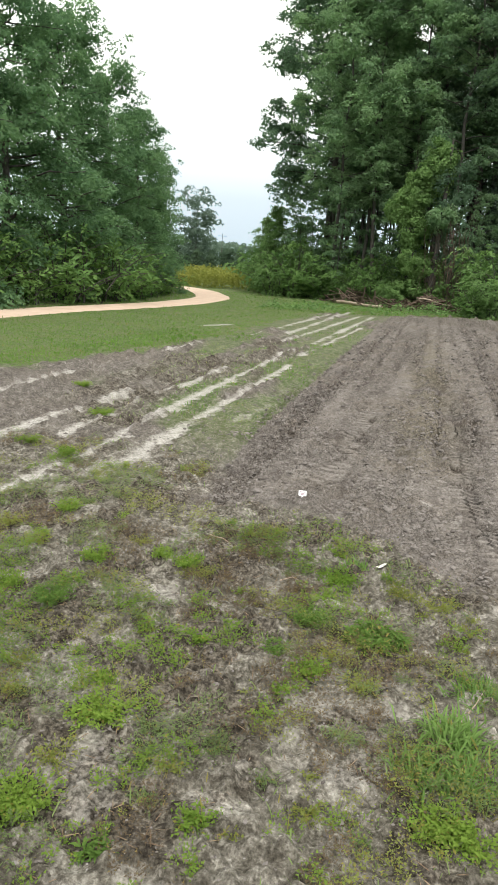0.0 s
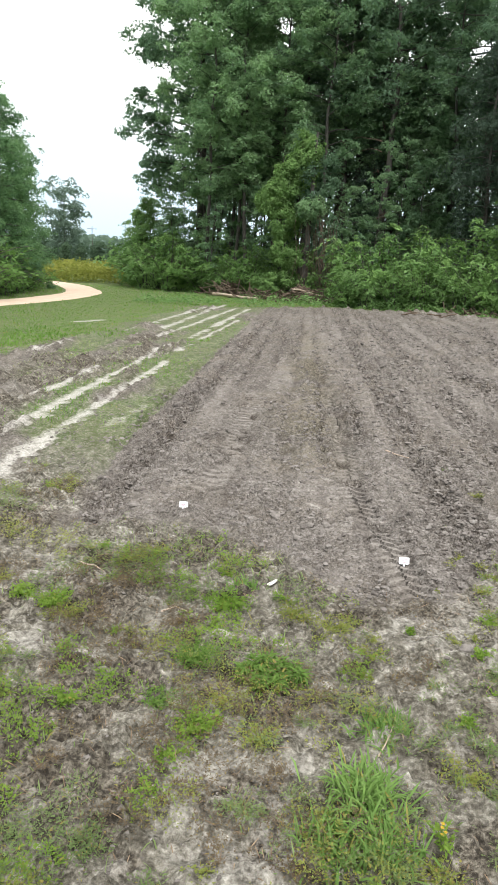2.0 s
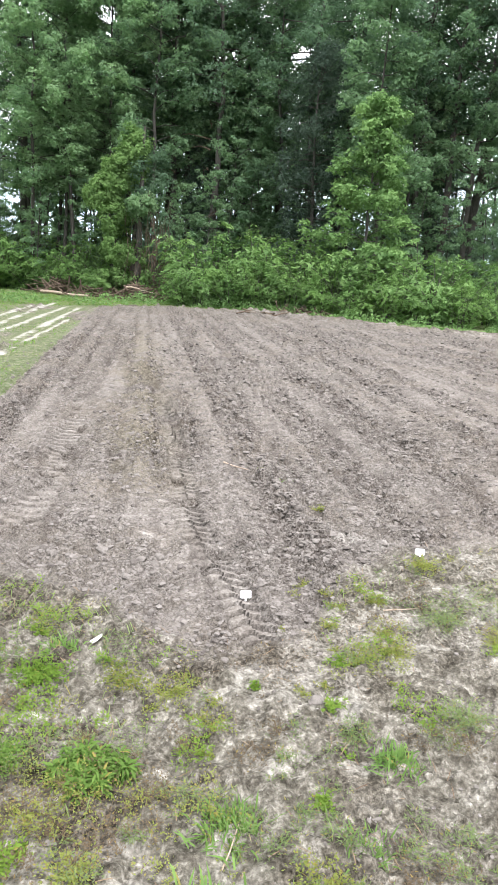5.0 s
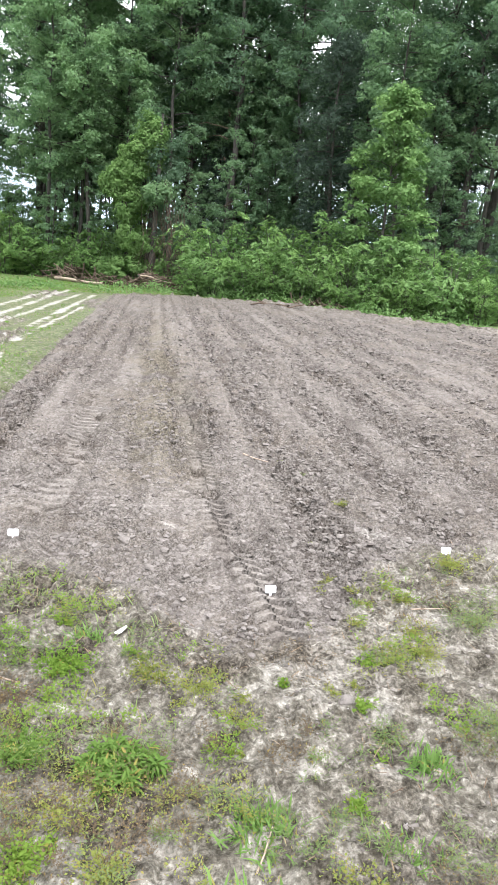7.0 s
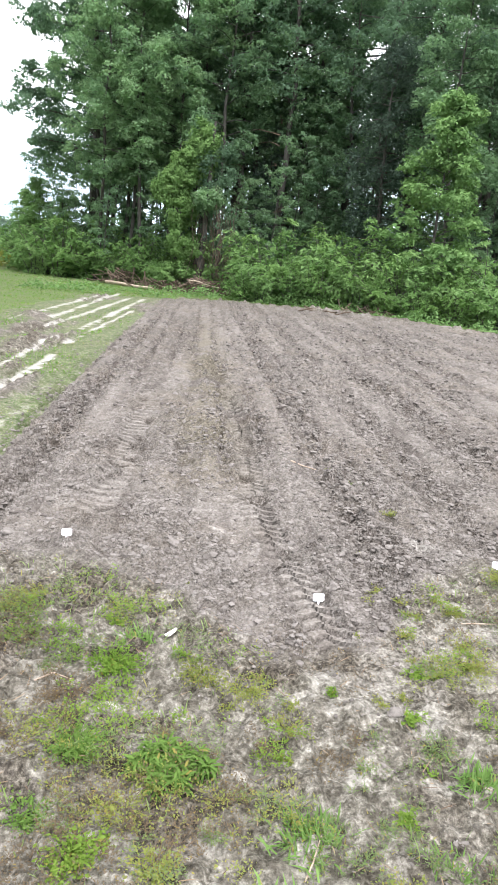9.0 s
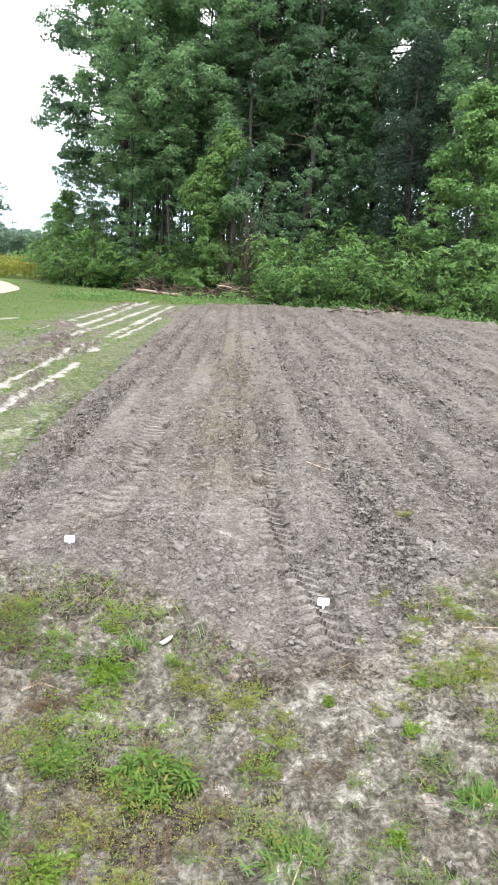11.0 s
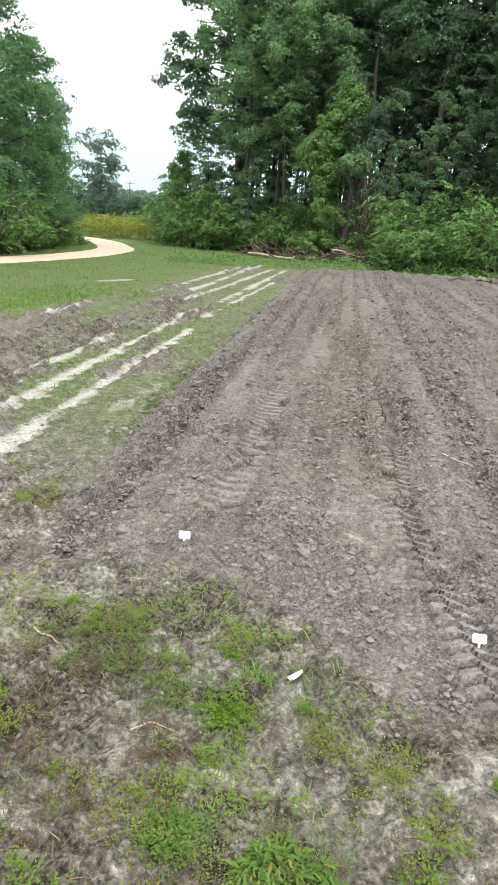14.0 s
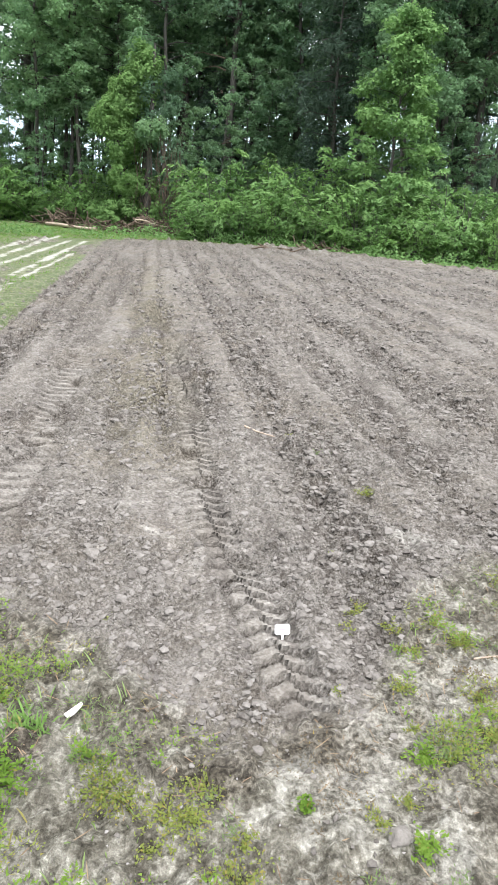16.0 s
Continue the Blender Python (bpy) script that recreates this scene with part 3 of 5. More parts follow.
def road():
    """A sandy track, lying a little proud of the grass, with uneven edges."""
    pts = [Vector((a, b, 0)) for a, b in ROAD]
    line = []
    for k in range(len(pts) - 1):
        p0, p1, p2, p3 = pts[max(k - 1, 0)], pts[k], pts[k + 1], pts[min(k + 2, len(pts) - 1)]
        for s in np.linspace(0, 1, 24, endpoint=False):
            line.append(0.5 * ((2 * p1) + (p2 - p0) * s + (2 * p0 - 5 * p1 + 4 * p2 - p3) * s * s + (3 * p1 - p0 - 3 * p2 + p3) * s ** 3))
    p = np.array(line)
    d = unit(np.gradient(p, axis=0))
    side = np.stack([d[:, 1], -d[:, 0], np.zeros(len(d))], -1)
    across = np.linspace(-1, 1, 13)
    half = 1.0 + 0.25 * (fbm(p[:, 1], p[:, 0], 1.2, 3, 301) - 0.5)
    v = p[:, None] + side[:, None] * (across[None, :] * half[:, None])[..., None]
    crown = 0.05 * (1 - across ** 4) - 0.018 * np.exp(-((np.abs(across) - 0.5) / 0.16) ** 2)
    v[..., 2] = 0.004 + crown[None] + 0.012 * (fbm(v[..., 0], v[..., 1], 0.4, 3, 311) - 0.5) * (1 - across ** 8)[None]
    v[:, [0, -1], 2] = -0.03
    n, k = len(p), len(across)
    i, j = np.meshgrid(np.arange(n - 1), np.arange(k - 1), indexing="ij")
    f = np.stack([i * k + j, i * k + j + 1, (i + 1) * k + j + 1, (i + 1) * k + j], -1).reshape(-1, 4)
    tagged(new("road", mesh_of("road", v.reshape(-1, 3), f, SANDROAD)), "pale tan sandy dirt track curving along the woods", "dirt road", kind="structure")


road()


# ---- trees and shrubs ----
def tree_parts(seed, tall, bare, reach, limbs, clumps, per_clump, leaf, width, clump_r, trunk_r, profile, up=0.7, lean=0.0, flat=0.55, droop=0.25, rises=(0.1, 0.6)):
    """Trunk with limbs, and a crown of leaves in uneven clumps at the limbs."""
    rng = np.random.default_rng(seed)
    wood, centres = [], []
    hs = np.linspace(0, 1, 12)
    wander = np.cumsum(rng.normal(size=(12, 2)) * 0.012 * tall, axis=0) * 0.5
    wander -= wander[0]
    spine = np.stack([wander[:, 0] + lean * hs * tall, wander[:, 1], hs * tall * 0.96 - 0.2], -1)
    wood.append(tube(spine, trunk_r * (1 - 0.86 * hs) * (1 + 0.5 * np.exp(-hs * 25))))
    for k in range(limbs):
        h = bare + (1 - bare) * (k + rng.uniform(0, 1)) / limbs
        h = min(h, 0.98)
        base = np.array([np.interp(h, hs, spine[:, a]) for a in range(3)])
        az = k * 2.4 + rng.uniform(-0.5, 0.5)
        length = reach * profile((h - bare) / (1 - bare)) * rng.uniform(0.72, 1.06)
        rise = rng.uniform(*rises) if h < 0.85 else rng.uniform(0.5, 1.2)
        way = np.array([math.cos(az), math.sin(az), rise])
        s = np.linspace(0, 1, 5)
        curve = base + s[:, None] * way * length + np.stack([0 * s, 0 * s, -0.25 * length * s * s], -1) + np.cumsum(rng.normal(size=(5, 3)) * 0.04 * length, axis=0) * (s[:, None] > 0)
        wood.append(tube(curve, np.maximum(trunk_r * 0.32 * (1 - h * 0.6) * (1 - 0.85 * s), 0.012), 4))
        for q in range(max(1, int(clumps / limbs))):
            w = rng.uniform(0.3, 1.05) ** 0.8
            c = np.array([np.interp(w, s, curve[:, a]) for a in range(3)])
            centres.append(c + rng.normal(size=3) * clump_r * 0.75)
    centres = np.array(centres)
    n = len(centres)
    size = clump_r * rng.uniform(0.5, 1.35, size=(n, 1))
    count = np.maximum((per_clump * (size[:, 0] / clump_r) ** 2).astype(int), 4)
    idx = np.repeat(np.arange(n), count)
    way = unit(rng.normal(size=(len(idx), 3)))
    way[:, 2] = np.where(rng.uniform(0, 1, len(idx)) < 0.6, np.abs(way[:, 2]), way[:, 2])
    off = way * rng.uniform(0.3, 1.0, size=(len(idx), 1)) ** 0.6 * np.array([1.0, 1.0, flat])
    pos = centres[idx] + off * size[idx]
    pos[:, 2] -= droop * np.hypot(off[:, 0], off[:, 1]) ** 2 * size[idx][:, 0]
    pos[:, 2] = np.maximum(pos[:, 2], 0.05)
    return joined(wood), leaves(rng, pos, leaf, width, up, face=unit(off) * 0.8, three=True)


def shrub_parts(seed, tall, reach, stems, per_stem, leaf, slim):
    """Arching stems that droop at the tips, with side sprays of narrow leaves."""
    rng = np.random.default_rng(seed)
    wood, pos, way = [], [], []
    s = np.linspace(0, 1, 7)
    for k in range(stems):
        az, out = rng.uniform(0, 6.283), reach * rng.uniform(0.15, 1.1)
        top = tall * rng.uniform(0.45, 1.1) * (1.05 - 0.35 * out / reach)
        d = np.array([math.cos(az), math.sin(az), 0])
        curve = d * (out * s ** 1.3)[:, None] + np.stack([0 * s, 0 * s, top * (1.55 * s - 0.6 * s ** 2.5)], -1) + rng.normal(size=3) * np.array([.25, .25, 0])
        wood.append(tube(curve, 0.02 * (1 - 0.8 * s), 4))
        for q in range(9):
            w = rng.uniform(0.04, 1.0)
            c = np.array([np.interp(w, s, curve[:, a]) for a in range(3)])
            a2 = az + rng.uniform(-1.5, 1.5)
            spray = np.array([math.cos(a2), math.sin(a2), rng.uniform(-0.35, 0.35)])
            m = per_stem // 9
            u = rng.uniform(0, 1, m)[:, None]
            side = np.array([-spray[1], spray[0], 0]) * rng.choice([-1, 1], m)[:, None]
            pos.append(c + spray * u * 0.5 * tall / 2.7 - np.array([0, 0, 0.18]) * u * u + rng.normal(size=(m, 3)) * 0.035)
            way.append(side * 0.9 + spray + np.array([0, 0, -0.25]))
    pos, way = np.concatenate(pos), np.concatenate(way)
    pos[:, 2] = np.maximum(pos[:, 2], 0.04)
    return joined(wood), leaves(rng, pos, leaf, leaf * slim, 0.7, 0.1, unit(way), face=unit(pos - np.array([0, 0, 0.25 * tall])) * 1.1)


def make_shrub(label, group, mat, **spec):
    w, c = shrub_parts(**spec)
    ob = thing("shrub", label, "shrub", group)
    part("stalk", mesh_of("stalk", *w, BARK), ob)
    part("foliage", mesh_of("foliage", *c, mat, False), ob)
    return ob


def make_tree(kind, label, category, group, mats, **spec):
    w, c = tree_parts(**spec)
    ob = thing(kind, label, category, group)
    part("trunk", mesh_of("trunk", *w, mats[0]), ob)
    part("crown", mesh_of("crown", *c, mats[1], False), ob)
    return ob


def at(x, y, turn=0.0, scale=1.0, tall=1.0):
    return pose(x, y, -0.03, 0, 0, turn) @ Matrix.Diagonal((scale, scale, scale * tall, 1))


def dome(s):
    return math.sqrt(max(0.0, 1 - (1.7 * s - 0.75) ** 2)) * 0.9 + 0.12


def cone(s):
    return 1.05 - 0.85 * s


def column(s):
    return 0.75 + 0.35 * math.sin(3.1 * s)


def plant_out(ob, places):
    ob.matrix_basis = at(*places[0])
    base = Matrix.Diagonal((1, 1, 1, 1))
    for p in places[1:]:
        c = copy_thing(ob, base)
        c.matrix_basis = at(*p)


def vine_tree(x, y):
    """A tree wrapped in creeper down to the ground, light leaves on one side, dark leaves and bare stems on the other.
    """
    rng = np.random.default_rng(21)
    # middle, radius, half height, number of sprays, leaf tone: 1 lit side, 2 jutting spray, 0 shaded side
    masses = [(-0.1, 0.0, 7.2, 0.8, 1.3, 70, 1), (-0.9, 0.0, 6.2, 0.95, 1.1, 70, 1), (-1.75, -0.2, 5.2, 0.8, 0.8, 50, 1), (-1.25, -0.2, 4.1, 0.9, 1.1, 60, 1), (-0.9, -0.2, 2.6, 0.8, 1.1, 45, 1),
              (-1.4, -0.4, 0.9, 1.1, 0.8, 45, 1), (0.3, -0.5, 4.6, 0.85, 0.55, 40, 2), (0.4, 0.0, 6.0, 0.9, 1.2, 45, 0), (1.1, 0.1, 6.3, 0.7, 1.3, 35, 0), (1.0, 0.1, 3.6, 0.8, 1.4, 25, 0), (0.2, -0.2, 1.7, 0.8, 1.1, 16, 1)]
    ob = thing("vine_covered_tree", "tree hung with light-green creeper down to the ground", "tree")
    s = np.linspace(0, 1, 9)
    part("trunk", mesh_of("trunk", *tube(np.stack([0.4 * s, 0.12 * np.sin(5 * s), 8.6 * s - 0.2], -1), 0.22 * (1 - 0.75 * s)), BARK), ob)
    hang = []
    for k in range(60):
        x0, y0, top = rng.uniform(-0.3, 1.7), rng.uniform(-0.8, 0.4), rng.uniform(1.2, 5.5)
        hang.append(tube(np.stack([x0 + rng.normal() * 0.5 * s + 0.14 * np.sin(9 * s + k), y0 + rng.normal() * 0.3 * s, top * (1 - s)], -1), np.full(9, rng.uniform(0.006, 0.017)), 4))
    part("vine_stem", mesh_of("vine_stem", *joined(hang), BRUSH), ob, "tangle of bare brown hanging vine stems")
    # the creeper's lit and shaded sides are put into its leaf colours
    for leaf_tone, mat, each, label in ((1, VINE, 60, "hanging light-green creeper leaves"), (2, PALE, 60, "jutting pale-green spray of leaves"), (0, OAK, 34, "creeper leaves coloured dark green for the shaded side")):
        pos, face = [], []
        for cx, cy, cz, r, h, count, sort in masses:
            if sort != leaf_tone:
                continue
            d = unit(rng.normal(size=(count, 3))) * rng.uniform(0.3, 1.05, size=(count, 1)) ** 0.5
            c = np.array([cx, cy, cz]) + d * np.array([r, r, h])
            i = np.repeat(np.arange(count), each)
            o = unit(rng.normal(size=(len(i), 3))) * rng.uniform(0.2, 1, size=(len(i), 1)) ** 0.6 * np.array([0.3, 0.3, 0.24]) * rng.uniform(0.6, 1.4, count)[i][:, None]
            pos.append(c[i] + o)
            face.append(unit(o + 0.25 * d[i]) * 0.8)
        pos, face = np.concatenate(pos), np.concatenate(face)
        pos[:, 2] = np.maximum(pos[:, 2], 0.05)
        part("creeper", mesh_of("creeper", *leaves(rng, pos, 0.14, 0.12, 0.5, 0.4, face=face, three=True), mat, False), ob, label)
    ob.matrix_basis = at(x, y)


def tall_pine(places):
    """Tall dark trunks, bare a long way up, with dead stubs and a crown high above."""
    rng = np.random.default_rng(27)
    ob = make_tree("pine_tree", "tall pine with a dark bare trunk in the wood", "tree", "pines in the wood", (BARK, OAK), seed=26, tall=21, bare=0.5, reach=3.2, limbs=26, clumps=210, per_clump=60,
                   leaf=0.2, width=0.12, clump_r=0.6, trunk_r=0.24, profile=dome)
    s = np.linspace(0, 1, 6)
    for k in range(7):
        a, h, far = rng.uniform(0, 6.283), rng.uniform(4.5, 10), rng.uniform(1.0, 2.8)
        p = np.stack([math.cos(a) * far * s, math.sin(a) * far * s, h + 0.35 * far * s - 0.3 * far * s * s], -1) + rng.normal(size=(6, 3)) * 0.05
        part("dead_branch", mesh_of("dead_branch", *tube(p, 0.04 - 0.032 * s, 5), BRUSH), ob, "bare grey dead branch")
    plant_out(ob, places)


def forest():
    rnd = random.Random(4)
    oak = make_tree("oak_tree", "tall dark-green broadleaf tree at the wood's edge", "tree", "trees behind the field", (BARK, OAK), seed=11, tall=22, bare=0.3, reach=5.2, limbs=50, clumps=1000, per_clump=34,
                    leaf=0.18, width=0.14, clump_r=0.46, trunk_r=0.32, profile=dome)
    plant_out(oak, [(-0.8, 48, 140, 1.0), (3.8, 47, 250, 1.05), (10, 44.5, 80, 1.0), (15, 38, 10, 0.95), (20, 33, 33, 1.0), (26, 29, 200, 1.0), (6.5, 50, 300, 1.1)])
    corner = make_tree("oak_tree", "tall dense dark-green oak at the corner of the wood", "tree", "trees behind the field", (BARK, OAK), seed=23, tall=23, bare=0.28, reach=5.4, limbs=72, clumps=1500, per_clump=50,
                       leaf=0.19, width=0.16, clump_r=0.48, trunk_r=0.3, profile=lambda s: 1.05 - 0.5 * s * s)
    plant_out(corner, [(-10.4, 48.6, 40, 1.0), (-4.6, 53, 160, 1.1)])
    pale = make_tree("poplar_tree", "tall light-green tree with slender bare trunk", "tree", "trees behind the field", (BARK, PALE), seed=19, tall=20, bare=0.3, reach=2.9, limbs=46, clumps=800, per_clump=40,
                     leaf=0.15, width=0.12, clump_r=0.38, trunk_r=0.13, profile=column)
    plant_out(pale, [(-8.5, 43.2, 0, 1.0), (-6.9, 43.6, 90, .97), (-5.9, 42.6, 200, 1.04), (-4.0, 43.6, 310, .98), (-7.6, 45.5, 60, 1.05)])
    poplar = make_tree("poplar_tree", "tall mid-green tree with a long bare trunk", "tree", "trees behind the field", (BARK, POPLAR), seed=12, tall=20, bare=0.4, reach=3.3, limbs=34, clumps=540, per_clump=38,
                       leaf=0.16, width=0.13, clump_r=0.4, trunk_r=0.17, profile=column)
    plant_out(poplar, [(-1.6, 42.2, 300, .95), (0.1, 44.6, 20, 1.0), (-2.8, 45.2, 110, 1.02), (1.9, 43, 70, .98), (5.2, 41.2, 10, .95), (11.0, 39, 130, 1.0), (13.8, 34.5, 190, .9), (16.5, 31, 40, .9), (2.5, 48, 310, 1.1), (9.5, 47, 50, 1.1), (14.5, 43, 20, 1.1), (20.5, 38, 75, 1.0)])
    tall_pine([(1.45, 41.6, 0, 1.0), (7.0, 38.6, 120, .95), (11.5, 36, 215, .9), (12.45, 34.8, 30, .9), (15.6, 34, 300, 1.0), (-0.4, 43.5, 80, 1.0), (4.2, 46, 190, 1.0), (9.2, 44, 260, 1.0)])
    cedar = make_tree("cedar_tree", "dense dark cedar standing in the wood's shade", "tree", "cedars in the wood", (BARK, CEDAR), seed=29, tall=12.5, bare=0.12, reach=2.0, limbs=60, clumps=420, per_clump=60,
                      leaf=0.2, width=0.07, clump_r=0.42, trunk_r=0.16, profile=lambda s: 0.9 - 0.5 * s * s, flat=0.8, droop=0.6)
    plant_out(cedar, [(6.5, 37.2, 0, 1.0), (0.9, 43.4, 100, .75), (12.8, 37.5, 220, .95)])
    sapling = make_tree("sapling", "slender mid-green sapling in the shade", "tree", "saplings in the wood", (BARK, POPLAR), seed=28, tall=9, bare=0.2, reach=1.3, limbs=24, clumps=110, per_clump=44,
                        leaf=0.16, width=0.13, clump_r=0.36, trunk_r=0.05, profile=column)
    plant_out(sapling, [(2.5, 40.4, 0, .95), (3.5, 39.8, 60, .85), (4.2, 41.0, 130, 1.0), (5.0, 40, 210, .8), (10.8, 33.4, 20, .8), (13.6, 32, 150, .85), (15.2, 30.6, 250, .9), (0.2, 39.6, 320, .5), (11.9, 32.2, 100, .6), (-0.2, 41.0, 75, .7), (-8.0, 42.2, 15, .75), (-6.4, 44.6, 95, .9), (-5.0, 42.0, 190, .7), (-9.2, 44.4, 280, .8), (-4.4, 45.4, 40, .95), (-7.3, 47.5, 160, 1.0), (-11.2, 46.2, 220, .85), (-10.3, 45.4, 300, .8), (-12.2, 47.4, 30, .75), (1.3, 39.2, 45, .75), (5.8, 39.4, 165, .9), (8.6, 36.4, 255, .8), (3.0, 42.6, 5, 1.15), (4.8, 43.4, 85, 1.25), (0.4, 44.0, 265, 1.2)])
    gum = make_tree("sweetgum_tree", "young light-green sweetgum with leaves to the ground", "tree", "young trees by the field", (BARK, GUM), seed=13, tall=9.6, bare=0.12, reach=2.7, limbs=46, clumps=520, per_clump=36,
                    leaf=0.155, width=0.14, clump_r=0.33, trunk_r=0.1, profile=lambda s: 1.2 - 1.08 * s, flat=0.6)
    plant_out(gum, [(7.75, 31.2, 15, .95), (-14.6, 49.0, 77, .55), (-13.2, 48.2, 200, .62), (-11.8, 47.0, 20, .5)])
    tall_gum = make_tree("sweetgum_tree", "tall slender light-green sweetgum behind the shrubs", "tree", "young trees by the field", (BARK, POPLAR), seed=17, tall=15, bare=0.34, reach=2.9, limbs=44, clumps=420, per_clump=36,
                         leaf=0.155, width=0.14, clump_r=0.36, trunk_r=0.13, profile=lambda s: 0.85 - 0.5 * s, flat=0.6)
    plant_out(tall_gum, [(9.3, 34.2, 15, 1.0), (10.4, 35.4, 140, .86)])
    side = make_tree("edge_tree", "leafy dark-green tree branching low beside the track", "tree", "trees beside the track", (BARK, EDGE), seed=14, tall=12, bare=0.05, reach=3.5, limbs=60, clumps=1150, per_clump=42,
                     leaf=0.14, width=0.115, clump_r=0.4, trunk_r=0.2, profile=lambda s: 1.05 - 0.6 * s * s)
    plant_out(side, [(-17.8, 15.5, 0, 1.18), (-17.6, 19.5, 70, 1.12), (-17.2, 23.2, 140, 1.04), (-17.0, 27.0, 215, .93), (-17.0, 30.8, 290, .85), (-17.4, 34.5, 30, .75), (-18.4, 38.0, 100, .64), (-20.0, 41.5, 170, .52)])
    bush = make_shrub("leafy green shrub with arching branches at the wood's edge", "shrubs along the wood's edge", SHRUB, seed=15, tall=2.7, reach=1.9, stems=46, per_stem=90, leaf=0.19, slim=0.34)
    bright = make_shrub("bright yellow-green shrub with arching feathery sprays", "shrubs along the wood's edge", GUM, seed=18, tall=2.7, reach=1.9, stems=42, per_stem=90, leaf=0.2, slim=0.34)
    near = [(0.1, 33.4, .62), (1.0, 33.2, .8), (1.6, 34.8, 1.25), (2.2, 33.0, .8), (2.9, 34.4, 1.32), (3.6, 32.5, .85), (4.5, 34.0, 1.25), (5.1, 32.0, .9), (5.8, 33.3, 1.22), (3.9, 36.4, 1.5), (1.0, 36.6, 1.45), (6.3, 30.2, .9),
            (6.9, 28.9, .7), (7.6, 30.8, 1.25), (8.5, 28.3, .78), (9.1, 30.2, 1.2), (10.0, 28.3, 1.15), (10.9, 26.9, .7), (11.4, 29.4, 1.0), (12.5, 26.9, .68), (13.1, 28.9, 1.0), (14.6, 26.2, .75), (16.4, 25.7, .9), (18.5, 24.6, 1.0), (20.5, 23.6, 1.0)]
    beyond = [(-12.3, 44.6, 1.2), (-10.4, 43.3, 1.42), (-9.0, 42.8, 1.05), (-7.6, 42.2, .8), (-6.6, 41.4, .85), (-5.3, 40.7, 1.05), (-4.3, 40.0, .85), (-8.2, 44.6, 1.3), (-6.2, 44.8, 1.35), (-4.6, 44.4, 1.2), (-1.2, 38.2, .6), (-13.4, 47.0, 1.4), (-14.4, 50, 1.6)]
    places = [(x, y, rnd.uniform(0, 360), s, rnd.uniform(0.92, 1.08)) for x, y, s in near + beyond]
    plant_out(bush, [p for k, p in enumerate(places) if k % 3 != 1])
    plant_out(bright, [p for k, p in enumerate(places) if k % 3 == 1])
    low = make_shrub("low green shrub growing at the foot of the trees", "shrubs beside the track", SHRUB, seed=16, tall=2.0, reach=1.6, stems=40, per_stem=63, leaf=0.15, slim=0.4)
    plant_out(low, [(-15.6, 14.5, 5, 1.1), (-15.4, 17, 95, 1.0), (-15.5, 19.3, 190, 1.5), (-15.2, 21.6, 280, 1.3), (-15.1, 24.2, 30, 1.7), (-14.9, 26.8, 130, 1.5), (-15.1, 29.3, 215, 1.3), (-15.4, 32, 300, 1.0), (-16.4, 35, 60, .9), (-17.6, 38, 10, .9), (-18.8, 41, 100, .9)])
    vine_tree(-2.3, 38.6)


forest()


def distance():
    rng = np.random.default_rng(31)
    pine = make_tree("pine_tree", "distant grey-green tree standing alone", "tree", "", (BARK, FAR), seed=32, tall=11, bare=0.15, reach=2.6, limbs=34, clumps=280, per_clump=26, leaf=0.4, width=0.25, clump_r=0.7, trunk_r=0.16, profile=column)
    pine.matrix_basis = at(-36.5, 90, 0, 0.95)
    young = make_tree("young_pine", "small dark-green plantation pine", "tree", "pine plantation", (BARK, PINE), seed=33, tall=3.4, bare=0.08, reach=0.85, limbs=22, clumps=66, per_clump=22, leaf=0.3, width=0.12, clump_r=0.28, trunk_r=0.04, profile=cone)
    spots = []
    for r in range(5):
        for k in range(13):
            spots.append((-39 + k * 1.9 + rng.uniform(-.4, .4) - r * 1.5, 72 + r * 4 + rng.uniform(-.6, .6), rng.uniform(0, 360), rng.uniform(.75, 1.15)))
    plant_out(young, spots)
    # yellow-green scrub beyond the bend
    n = 15000
    x, y = rng.uniform(-33, -11, n), rng.uniform(51, 60, n)
    top = 0.7 + 1.5 * fbm(x, y, 1.8, 3, 501)
    pos = np.stack([x, y, top * rng.uniform(0, 1, n) ** 0.6], -1)
    tagged(new("scrub", mesh_of("scrub", *leaves(rng, pos, 0.26, 0.15, 0.7), YELLOW, False)), "yellow-green low scrub beyond the bend", "scrub", kind="stuff")
    # woods on the skyline
    n = 16000
    x = rng.uniform(-190, 60, n)
    y = 210 + rng.uniform(0, 25, n)
    top = 4 + 8 * fbm(x, y * 0, 9, 3, 511)
    pos = np.stack([x, y, top * rng.uniform(0, 1, n) ** 0.7], -1)
    tagged(new("far_woods", mesh_of("far_woods", *leaves(rng, pos, 1.6, 1.2, 0.5), FAR, False)), "hazy line of distant woods", "woods", kind="stuff")


distance()


